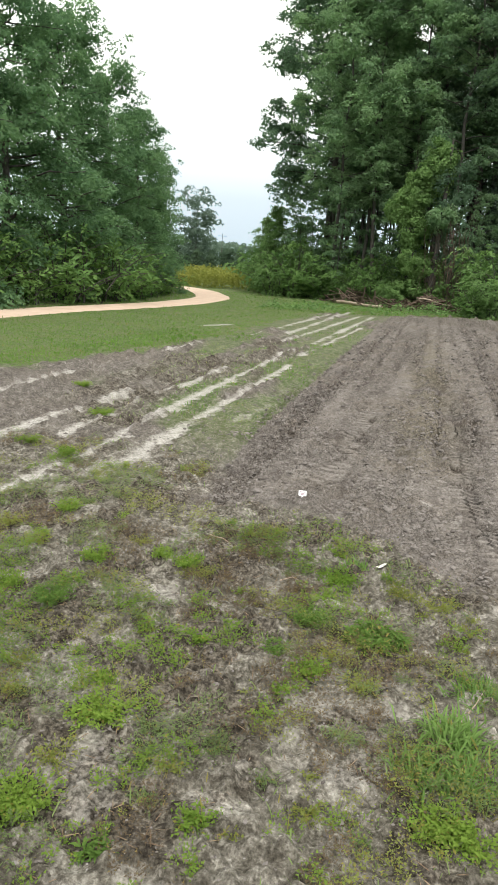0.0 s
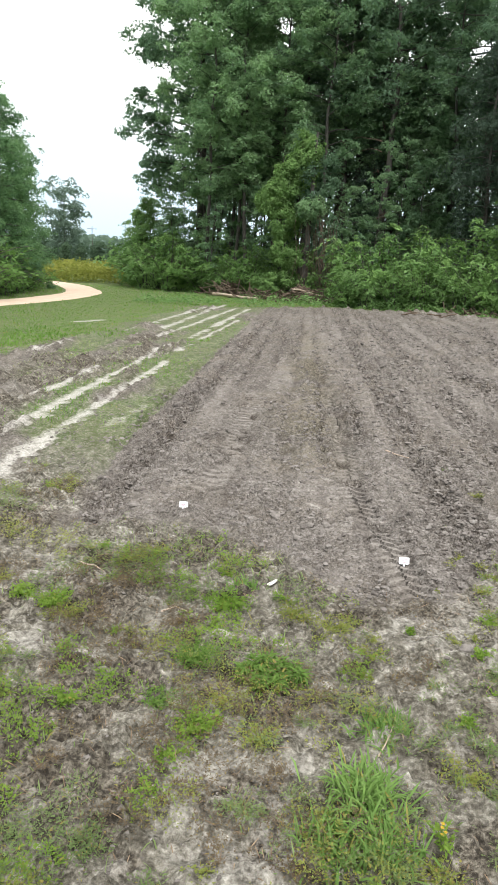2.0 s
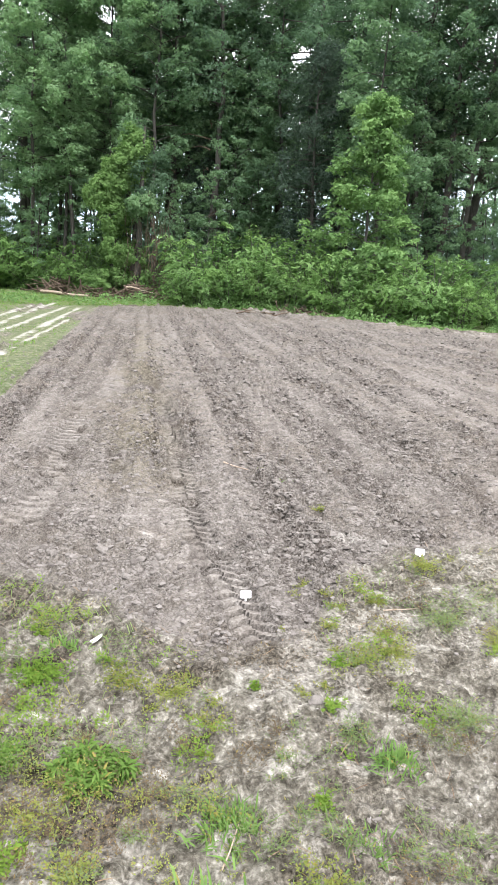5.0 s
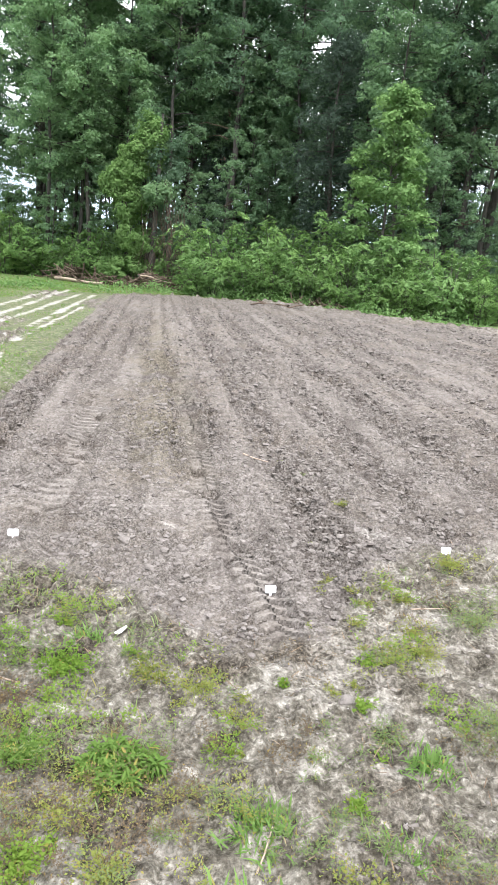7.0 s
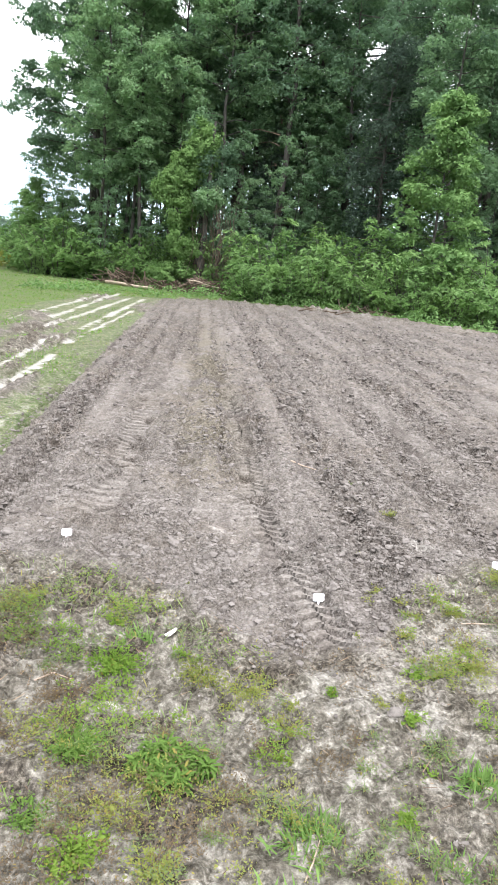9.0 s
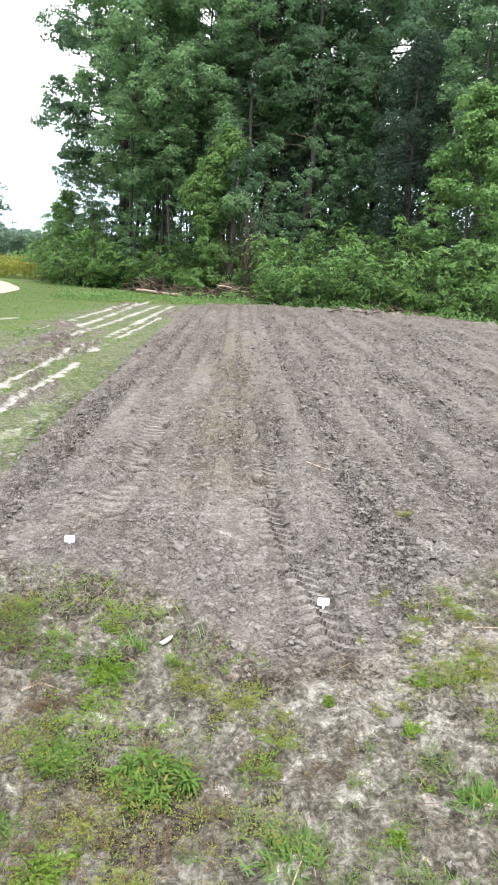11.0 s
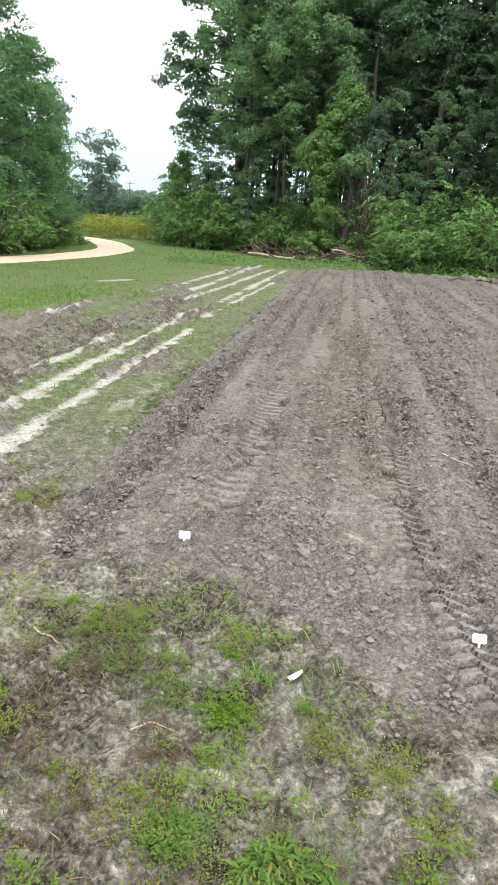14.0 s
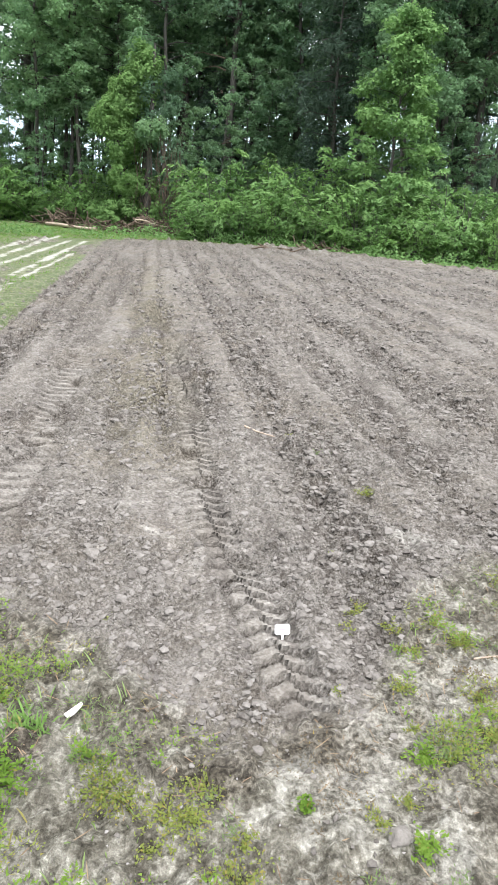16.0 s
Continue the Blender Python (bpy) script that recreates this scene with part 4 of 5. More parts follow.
# ---- brush pile, plank and branch at the far end of the field ----
def far_debris():
    s = np.linspace(0, 1, 8)
    a, b = np.array([-7.25, 39.3, 0.1]), np.array([-4.3, 35.7, 0.1])
    line = a + s[:, None] * (b - a) + np.stack([0 * s, 0 * s, 0.02 * np.sin(7 * s)], -1)
    tagged(new("log", mesh_of("log", *tube(line, 0.085 - 0.02 * s, 8), DEAD)), "long pale bare log lying in the grass", "log")
    s = np.linspace(0, 1, 6)
    stick = [tube(np.stack([-2.6 + 1.5 * s, 36.2 + 0.2 * s, 0.62 - 0.22 * s + 0.05 * np.sin(6 * s)], -1), 0.045 - 0.02 * s, 6),
             tube(np.stack([-1.85 + 0.1 * s, 36.3 + 0 * s, 0.5 - 0.52 * s], -1), 0.03 - 0.01 * s, 5)]
    tagged(new("fallen_branch", mesh_of("fallen_branch", *joined(stick), DEAD)), "pale broken branch propped on the brush pile", "branch")
    for x, y, w, h, seed in [(-6.6, 39.9, 1.3, .8, 3), (-2.0, 36.7, 1.8, .7, 4), (-4.2, 37.6, 1.6, .5, 5), (5.0, 29.7, 1.9, .13, 6)]:
        rng = np.random.default_rng(seed)
        ob = thing("brush_pile", "heap of brown dead branches under the trees", "brush pile", "brush piles")
        for k in range(70):
            c = np.array([x + rng.normal() * w * 0.45, y + rng.normal() * 0.5, 0])
            top = h * math.exp(-((c[0] - x) / w) ** 2)
            c[2] = rng.uniform(0.02, max(top, 0.05))
            d = rng.normal(size=3) * np.array([1, 0.7, 0.35])
            d *= rng.uniform(0.5, 1.1) / np.linalg.norm(d)
            t = np.linspace(-0.5, 0.5, 4)
            p = c + t[:, None] * d + rng.normal(size=(4, 3)) * 0.03
            p[:, 2] = np.maximum(p[:, 2], 0.01)
            part("branch", mesh_of("branch", *tube(p, np.full(4, rng.uniform(0.014, 0.045)), 5), BRUSH), ob)


far_debris()


# ---- plot labels ----
def plot_label(x, y, turn, tilt):
    ob = thing("plot_label", "small white printed plot label on a stake", "plant label", "plot labels in the field")
    bm = bmesh.new()
    bmesh.ops.create_cube(bm, size=1, matrix=pose(0, 0, 0.052) @ Matrix.Diagonal((0.06, 0.0022, 0.041, 1)))
    bmesh.ops.bevel(bm, geom=[e for e in bm.edges if abs(e.verts[0].co.y - e.verts[1].co.y) > 0.001], offset=0.004, segments=2, affect="EDGES")
    me = bpy.data.meshes.new("card")
    bm.to_mesh(me)
    bm.free()
    me.materials.append(CARD)
    card = part("card", me, ob)
    bm = bmesh.new()
    bmesh.ops.create_cube(bm, size=1, matrix=pose(0, 0.0005, 0.0) @ Matrix.Diagonal((0.012, 0.0026, 0.07, 1)))
    for v in bm.verts:
        if v.co.z < 0:
            v.co.x *= 0.3
    me = bpy.data.meshes.new("stake")
    bm.to_mesh(me)
    bm.free()
    me.materials.append(CARD)
    part("stake", me, ob)
    for z, w in ((0.062, 0.04), (0.052, 0.028), (0.043, 0.02)):
        bm = bmesh.new()
        bmesh.ops.create_cube(bm, size=1, matrix=pose(0, -0.0016, z) @ Matrix.Diagonal((w, 0.0008, 0.0045, 1)))
        me = bpy.data.meshes.new("print_bar")
        bm.to_mesh(me)
        bm.free()
        me.materials.append(INK)
        part("print_bar", me, card, "faded reddish line of print")
    ob.matrix_basis = pose(x, y, level(x, y) - 0.007, tilt, 0, turn)
    return ob


plot_label(-0.832, 4.66, 6, -14)
plot_label(0.592, 4.18, 3, -18)
plot_label(1.71, 4.70, -8, -16)


# ---- woods further back ----
def back_woods():
    rng = np.random.default_rng(61)
    n = 24000
    x = rng.uniform(-2.5, 40, n)
    y = np.interp(x, [-7, 8, 20, 40], [53, 52, 46, 40]) + rng.uniform(0, 9, n)
    h = rng.uniform(0, 1, n) ** 1.4 * (9 + 7 * fbm(x, y, 4, 2, 601))
    keep = fbm(x * 0.9, h, 2.4, 3, 603) > 0.33
    pos = np.stack([x, y, h], -1)[keep]
    m = 15000
    x2, y2 = rng.uniform(-11.5, -2.5, m), rng.uniform(52, 58, m)
    h2 = rng.uniform(0, 1, m) ** 1.1 * 17
    open_ = fbm(x2 * 1.2, h2 * 0.6, 1.3, 3, 605) > 0.4 + 0.1 * np.exp(-((h2 - 7) / 3.0) ** 2)
    pos = np.concatenate([pos, np.stack([x2, y2, h2], -1)[open_]])
    tagged(new("back_woods", mesh_of("back_woods", *leaves(rng, pos, 0.6, 0.42, 0.5, three=True), BACK, False)), "dense green woods behind the first trees, paled for haze", "woods", kind="stuff")
    stems = []
    for k in range(100):
        a, b = (rng.uniform(-11, 36) if k > 14 else rng.uniform(-10.5, -2.5)), rng.uniform(-4 if k < 15 else 0, 7)
        q = np.interp(a, [-7, 8, 20, 40], [50, 48, 42, 36]) + b
        s = np.linspace(0, 1, 6)
        stems.append(tube(np.stack([a + s * rng.normal() * 0.8 + 0.15 * np.sin(4 * s + a), q + s * rng.normal() * 0.5, s * rng.uniform(9, 17) - 0.1], -1), rng.uniform(0.06, 0.17) * (1 - 0.7 * s), 5))
    tagged(new("back_trunks", mesh_of("back_trunks", *joined(stems), BARK)), "thin grey-brown trunks deep in the woods", "woods", kind="stuff")


def undergrowth():
    """Leafy growth between the trunks, paled for haze, and low weeds along the field's far edge."""
    rng = np.random.default_rng(63)
    n = 24000
    x = rng.uniform(-3, 34, n)
    y = np.interp(x, [-8, 2, 8, 20, 34], [48, 46, 43, 37, 30]) + rng.uniform(0, 6, n)
    h = rng.uniform(0, 1, n) ** 1.3 * (2.0 + 7 * fbm(x, y, 2.2, 3, 611))
    tagged(new("undergrowth", mesh_of("undergrowth", *leaves(rng, np.stack([x, y, h], -1), 0.36, 0.26, 0.5, three=True), BACK, False)), "leafy undergrowth between the trunks, paled for haze", "undergrowth", kind="stuff")
    n = 9000
    x = rng.uniform(-9, 16, n)
    y = np.interp(x, FAR_X, FAR_Y) + 0.7 + np.abs(rng.normal(size=n)) * np.interp(x, [-3, 4], [3.0, 0.9])
    tuft = fbm(x, y, 0.9, 3, 621)
    keep = tuft > 0.46
    x, y, tuft = x[keep], y[keep], tuft[keep]
    pos = np.stack([x, y, 0.03 + rng.uniform(0, 1, len(x)) * 1.6 * (tuft - 0.42)], -1)
    tagged(new("verge_weeds", mesh_of("verge_weeds", *leaves(rng, pos, 0.13, 0.07, 0.8, three=True), GUM, False)), "bright low weeds along the edge of the field", "weeds", kind="stuff")


back_woods()
undergrowth()


# ---- loose soil ----
ICO = bmesh.new()
bmesh.ops.create_icosphere(ICO, subdivisions=1, radius=1.0)
ICO_V, ICO_F = np.array([v.co[:] for v in ICO.verts]), np.array([[v.index for v in f.verts] for f in ICO.faces])
ICO.free()


def lumps(rng, x, y, z, r):
    n = len(x)
    v = ICO_V[None] * (1 + rng.uniform(-0.42, 0.35, size=(n, len(ICO_V), 1))) * rng.uniform(0.6, 1.35, size=(n, 1, 3)) * np.array([1, 1, 0.65])
    a = rng.uniform(0, 6.28, n)
    c, s = np.cos(a)[:, None], np.sin(a)[:, None]
    v = np.stack([v[..., 0] * c - v[..., 1] * s, v[..., 0] * s + v[..., 1] * c, v[..., 2]], -1) * r[:, None, None]
    v += np.stack([x, y, z], -1)[:, None]
    return v.reshape(-1, 3), (ICO_F[None] + (np.arange(n) * len(ICO_V))[:, None, None]).reshape(-1, 3)


def soil_clods():
    rng = np.random.default_rng(71)
    n = 540000
    y = 3.2 + 21 * rng.uniform(0, 1, n) ** 1.5
    x = rng.uniform(-4.6, 1, n) + rng.uniform(0, 1, n) * (2.0 + 0.42 * y)
    z, tilled, sand, grassy, crust, rough, tan = plan(x, y)
    r = np.minimum(0.0052 * rng.uniform(0.03, 1, n) ** -0.72, 0.011 + 0.0022 * y)
    far = np.clip((y - 4) / 9, 0, 1)
    keep = (rng.uniform(0, 1, n) < 0.34 * np.clip(rough, 0, 1.4) ** 1.6 + 0.05 * (tilled > 0.2)) & (tilled > 0.25) & (r > 0.0065 + 0.0125 * far) & (np.abs(x - np.interp(y, *TRACK_RIGHT)) > 0.12) & (np.abs(x - np.interp(y, *TRACK_LEFT)) > 0.16)
    x, y, z, r = x[keep], y[keep], z[keep], r[keep]
    tagged(new("soil_clods", mesh_of("soil_clods", *lumps(rng, x, y, z - r * 0.2, r), CLOD, False)), "loose dry grey clods on the tilled soil", "soil", kind="stuff")
    n = 18000
    x, y = rng.uniform(-1.4, 1.9, n), 3.4 + 4.0 * rng.uniform(0, 1, n) ** 1.3
    z, tilled, *rest = plan(x, y)
    r = 0.0026 * rng.uniform(0.15, 1, n) ** -0.6 * (0.5 + 0.12 * y)
    keep = (tilled > 0.3) & (np.abs(x - np.interp(y, *TRACK_RIGHT)) > 0.11)
    tagged(new("soil_crumbs", mesh_of("soil_crumbs", *lumps(rng, x[keep], y[keep], (z + r * 0.2)[keep], r[keep]), CLOD, False)), "fine dry grey crumbs on the tilled soil", "soil", kind="stuff")
    n = 9000
    x, y = rng.uniform(-2.0, 2.0, n), rng.uniform(1.2, 5.2, n)
    z, tilled, *rest = plan(x, y)
    r = 0.0028 * rng.uniform(0.1, 1, n) ** -0.7
    keep = (tilled < 0.6) & (fbm(x, y, 0.35, 2, 75) > 0.42)
    for name, mat, share, label in (("pebbles", CLOD, rng.uniform(0, 1, n) < 0.7, "small crumbs and pebbles on the sandy ground"), ("pale_pebbles", STONE, (rng.uniform(0, 1, n) < 0.12) & (r < 0.008), "pale chips and bits of shell on the sandy ground")):
        k = keep & share
        tagged(new(name, mesh_of(name, *lumps(rng, x[k], y[k], (z + r * 0.2)[k], r[k]), mat, False)), label, "pebbles", kind="stuff")


soil_clods()


# ---- small plants ----
def blades(rng, base, way, length, width, bend):
    """Curved grass blades, two pieces each, from base towards way."""
    n = len(base)
    side = unit(np.cross(way, rng.normal(size=(n, 3)) * 0.3 + np.array([0, 0, 1.0])))
    length = np.broadcast_to(np.asarray(length, float).reshape(-1, 1), (n, 1))
    fall = np.array([0, 0, -1.0]) * length * np.asarray(bend).reshape(-1, 1)
    p1 = base + way * length * 0.55 + fall * 0.12
    p2 = base + way * length * 0.95 + fall * 0.6
    w = side * width * 0.5
    v = np.stack([base - w * 0.8, base + w * 0.8, p1 - w, p1 + w, p2 - w * 0.12, p2 + w * 0.12], 1).reshape(-1, 3)
    f = np.array([[0, 1, 3, 2], [2, 3, 5, 4]])
    return v, (f[None] + (np.arange(n) * 6)[:, None, None]).reshape(-1, 4)


def tuft_ways(rng, n, spread):
    a, e = rng.uniform(0, 6.283, n), rng.uniform(0.15, spread, n)
    return np.stack([np.cos(a) * np.sin(e), np.sin(a) * np.sin(e), np.cos(e)], -1)


def grass_tuft(rng, r, tall, n):
    base = np.stack([rng.normal(size=n) * r * 0.45, rng.normal(size=n) * r * 0.45, np.full(n, -0.01)], -1)
    return blades(rng, base, tuft_ways(rng, n, 1.4), tall * rng.uniform(0.45, 1.2, n), 0.002 + 0.042 * r, rng.uniform(0.1, 0.7, n))


def leafy_mat(rng, r, tall, n, leaf, slim=0.5):
    """Low stems that spread from the middle, set with small leaves."""
    k = max(5, n // 14)
    a, e = rng.uniform(0, 6.283, k), rng.uniform(0.2, 1.45, k)
    reach = r * rng.uniform(0.5, 1.1, k)
    i = rng.integers(0, k, n)
    s = rng.uniform(0.15, 1.0, n)
    pos = np.stack([np.cos(a[i]) * reach[i] * s, np.sin(a[i]) * reach[i] * s, tall * (0.25 + 0.75 * np.cos(e[i])) * np.sqrt(s)], -1)
    pos += rng.normal(size=(n, 3)) * leaf * 0.55
    pos[:, 2] = np.maximum(pos[:, 2], 0.004)
    out = np.stack([np.cos(a[i]), np.sin(a[i]), 0 * s + 0.35], -1) + rng.normal(size=(n, 3)) * 0.5
    return leaves(rng, pos, leaf, leaf * slim, 1.0, 0.1, unit(out))


def big_weed(rng, r, tall, n, leaf):
    """Upright stems with long pointed leaves that arch outwards."""
    k = 28
    ca, cr = rng.uniform(0, 6.283, k), r * 0.75 * np.sqrt(rng.uniform(0, 1, k))
    i = rng.integers(0, k, n)
    a, s = rng.uniform(0, 6.283, n), rng.uniform(0, 1, n)
    top = tall * rng.uniform(0.5, 1.1, k)[i]
    base = np.stack([np.cos(ca[i]) * cr[i] + np.cos(a) * r * 0.16 * s, np.sin(ca[i]) * cr[i] + np.sin(a) * r * 0.16 * s, top * rng.uniform(0.1, 1.0, n)], -1)
    way = unit(np.stack([np.cos(a), np.sin(a), rng.uniform(0.0, 0.75, n)], -1) + rng.normal(size=(n, 3)) * 0.25)
    return blades(rng, base, way, leaf * rng.uniform(0.6, 1.2, n), leaf * 0.2, rng.uniform(0.3, 0.9, n))


def stalks(rng, r, tall, n):
    """Thin stems from the root outwards."""
    s = np.linspace(0, 1, 4)
    out = []
    for k in range(n):
        a, w = rng.uniform(0, 6.283), r * rng.uniform(0.3, 0.9)
        out.append(tube(np.stack([math.cos(a) * w * s, math.sin(a) * w * s, tall * rng.uniform(0.3, 0.8) * s ** 0.6 - 0.01], -1), 0.0022 * (1 - 0.6 * s), 3))
    return joined(out)


def weed_plant(x, y, r, kind, seed):
    rng = np.random.default_rng(seed)
    if kind == "tall":
        leaf, tall, mat, label = big_weed(rng, r, r * 0.5, int(1150 * (r / .16) ** 2), 0.04), r * 0.5, HERB, "bright green leafy weed in a dense clump"
    elif kind == "grass":
        leaf, tall, mat, label = grass_tuft(rng, r, r * 0.9, int(620 * (r / .2) ** 1.3)), r * 0.3, TUFT, "tuft of long light-green grass on sand"
    elif kind == "leafy":
        leaf, tall, mat, label = leafy_mat(rng, r, r * 0.5, int(2600 * (r / .18) ** 2), 0.0145, 0.55), r * 0.5, WEED, "low bright-green leafy weed on sandy soil"
    elif kind == "round":
        leaf, tall, mat, label = leafy_mat(rng, r, r * 0.6, int(2200 * (r / .12) ** 2), 0.011, 0.5), r * 0.7, HERB, "round dark-green clump of fine weed leaves"
    elif kind == "dry":
        leaf, tall, mat, label = leafy_mat(rng, r, r * 0.35, int(700 * (r / .12) ** 2), 0.0095, 0.5), r * 0.4, RUSSET, "dry reddish-brown mat of withered weed"
    elif kind == "lime":
        leaf, tall, mat, label = leafy_mat(rng, r, r * 0.4, int(800 * (r / .12) ** 2), 0.0105, 0.55), r * 0.4, LIME, "yellow-green mat of small weed leaves"
    else:
        leaf, tall, mat, label = leafy_mat(rng, r, r * 0.4, int(850 * (r / .12) ** 2), 0.0125, 0.33), r * 0.4, GREY, "grey-green low weed with fine leaves"
    ob = thing("grass_tuft" if kind == "grass" else "weed_plant", label, "grass tuft" if kind == "grass" else "weed", "weeds in front of the field")
    part("foliage", mesh_of("foliage", *leaf, mat, False), ob)
    part("stalk", mesh_of("stalk", *stalks(rng, r, tall, 8), DRY if kind == "grass" else mat), ob)
    ob.matrix_basis = pose(x, y, height(x, y) - 0.004, 0, 0, rng.uniform(0, 360))


# kinds of weed: places and radii
WEEDS = [
    ("leafy", [(-1.13, 3.97, 0.05), (-1.32, 3.31, 0.09), (-0.78, 3.08, 0.04), (-0.8, 2.55, 0.08), (-0.33, 3.47, 0.14), (-0.28, 2.48, 0.1), (-0.34, 2.31, 0.06), (0.3, 1.79, 0.12), (0.41, 1.77, 0.1), (-0.4, 1.55, 0.07), (-0.21, 2.58, 0.06), (-0.07, 3.55, 0.05), (0.86, 3.22, 0.06), (0.85, 2.94, 0.03), (0.72, 2.7, 0.05), (-0.39, 3.82, 0.05), (0.56, 3.37, 0.04), (0.94, 3.53, 0.06), (-0.94, 1.44, 0.15), (-0.94, 1.92, 0.14), (-1.64, 2.83, 0.11), (-1.66, 3.15, 0.12), (-1.15, 3.27, 0.11), (-1.91, 2.7, 0.11), (-1.03, 2.15, 0.07), (-2.24, 3.78, 0.12), (-2.95, 4.9, 0.12), (-3.55, 6.55, 0.16)]),
    ("leafy", [(-3.5, 5.15, 0.13), (-4.6, 7.9, 0.14)]),
    ("lime", [(-1.06, 3.19, 0.12), (-1.06, 2.56, 0.08), (0.35, 3.13, 0.13), (0.04, 3.42, 0.14), (-0.47, 2.28, 0.04), (0.53, 1.98, 0.09), (0.65, 2.4, 0.11), (-0.58, 1.75, 0.08), (-0.14, 1.9, 0.05), (-0.1, 1.74, 0.08), (0.67, 1.85, 0.08), (-0.04, 2.45, 0.11), (-1.55, 3.5, 0.1), (-0.92, 3.82, 0.1), (-0.3, 1.58, 0.06), (-0.11, 2.78, 0.07), (-0.22, 2.69, 0.06), (0.35, 2.98, 0.05), (0.2, 3.33, 0.13), (1.04, 4.21, 0.06), (1.27, 4.1, 0.08), (1.24, 3.83, 0.07), (1.06, 4.06, 0.06), (0.85, 3.37, 0.05), (0.74, 3.3, 0.05), (-0.84, 3.99, 0.12), (-0.63, 4.09, 0.04), (0.73, 3.83, 0.03)]),
    ("lime", [(-0.09, 4.29, 0.04), (1.22, 3.61, 0.08), (0.86, 4.23, 0.05), (0.96, 3.83, 0.06), (1.17, 3.37, 0.05), (-0.35, 3.92, 0.03), (0.29, 3.43, 0.08), (0.15, 3.26, 0.06), (0.93, 4.4, 0.07), (0.93, 4.87, 0.03), (1.2, 4.24, 0.05), (0.95, 3.67, 0.04), (0.38, 3.25, 0.05), (-1.41, 2.1, 0.1), (-2.09, 3.19, 0.12), (-1.33, 1.93, 0.1), (-0.95, 1.66, 0.1), (-2.42, 3.42, 0.15), (-1.13, 2.66, 0.08), (1.25, 5.6, 0.07), (0.97, 6.7, 0.07), (1.68, 4.56, 0.13), (1.78, 3.7, 0.14)]),
    ("round", [(-0.37, 2.91, 0.11), (-0.45, 2.63, 0.08), (-1.58, 2.59, 0.13)]),
    ("grass", [(0.38, 2.61, 0.1), (0.32, 2.24, 0.13), (0.25, 2.05, 0.12), (0.38, 2.04, 0.1), (1.01, 2.87, 0.09), (0.81, 2.53, 0.08), (-0.27, 3.67, 0.09)]),
    ("grey", [(0.11, 2.6, 0.05), (0.4, 1.96, 0.09), (0.76, 2.34, 0.09), (-0.27, 1.83, 0.06), (-0.49, 1.93, 0.12), (-0.73, 1.93, 0.11), (-0.06, 2.14, 0.1), (0.9, 3.03, 0.11), (-0.58, 1.6, 0.08), (0.73, 2.09, 0.08), (0.06, 1.7, 0.08), (1.03, 3.56, 0.1), (0.62, 2.92, 0.05), (-0.59, 3.43, 0.07), (-0.69, 1.77, 0.1), (-2.2, 4, 0.12), (1.9, 3.4, 0.15), (1.35, 3.1, 0.14), (1.1, 6.3, 0.08), (1.6, 3.9, 0.1)]),
    ("dry", [(0.11, 1.93, 0.08), (-0.49, 3.24, 0.13), (-0.36, 3.31, 0.07)]),
    ("tall", [(-0.03, 2.84, 0.17), (-0.63, 1.38, 0.06)]),
]
number = 800
for weed_kind, spots in WEEDS:
    for wx_, wy_, wr_ in spots:
        weed_plant(wx_, wy_, wr_, weed_kind, number)
        number += 1


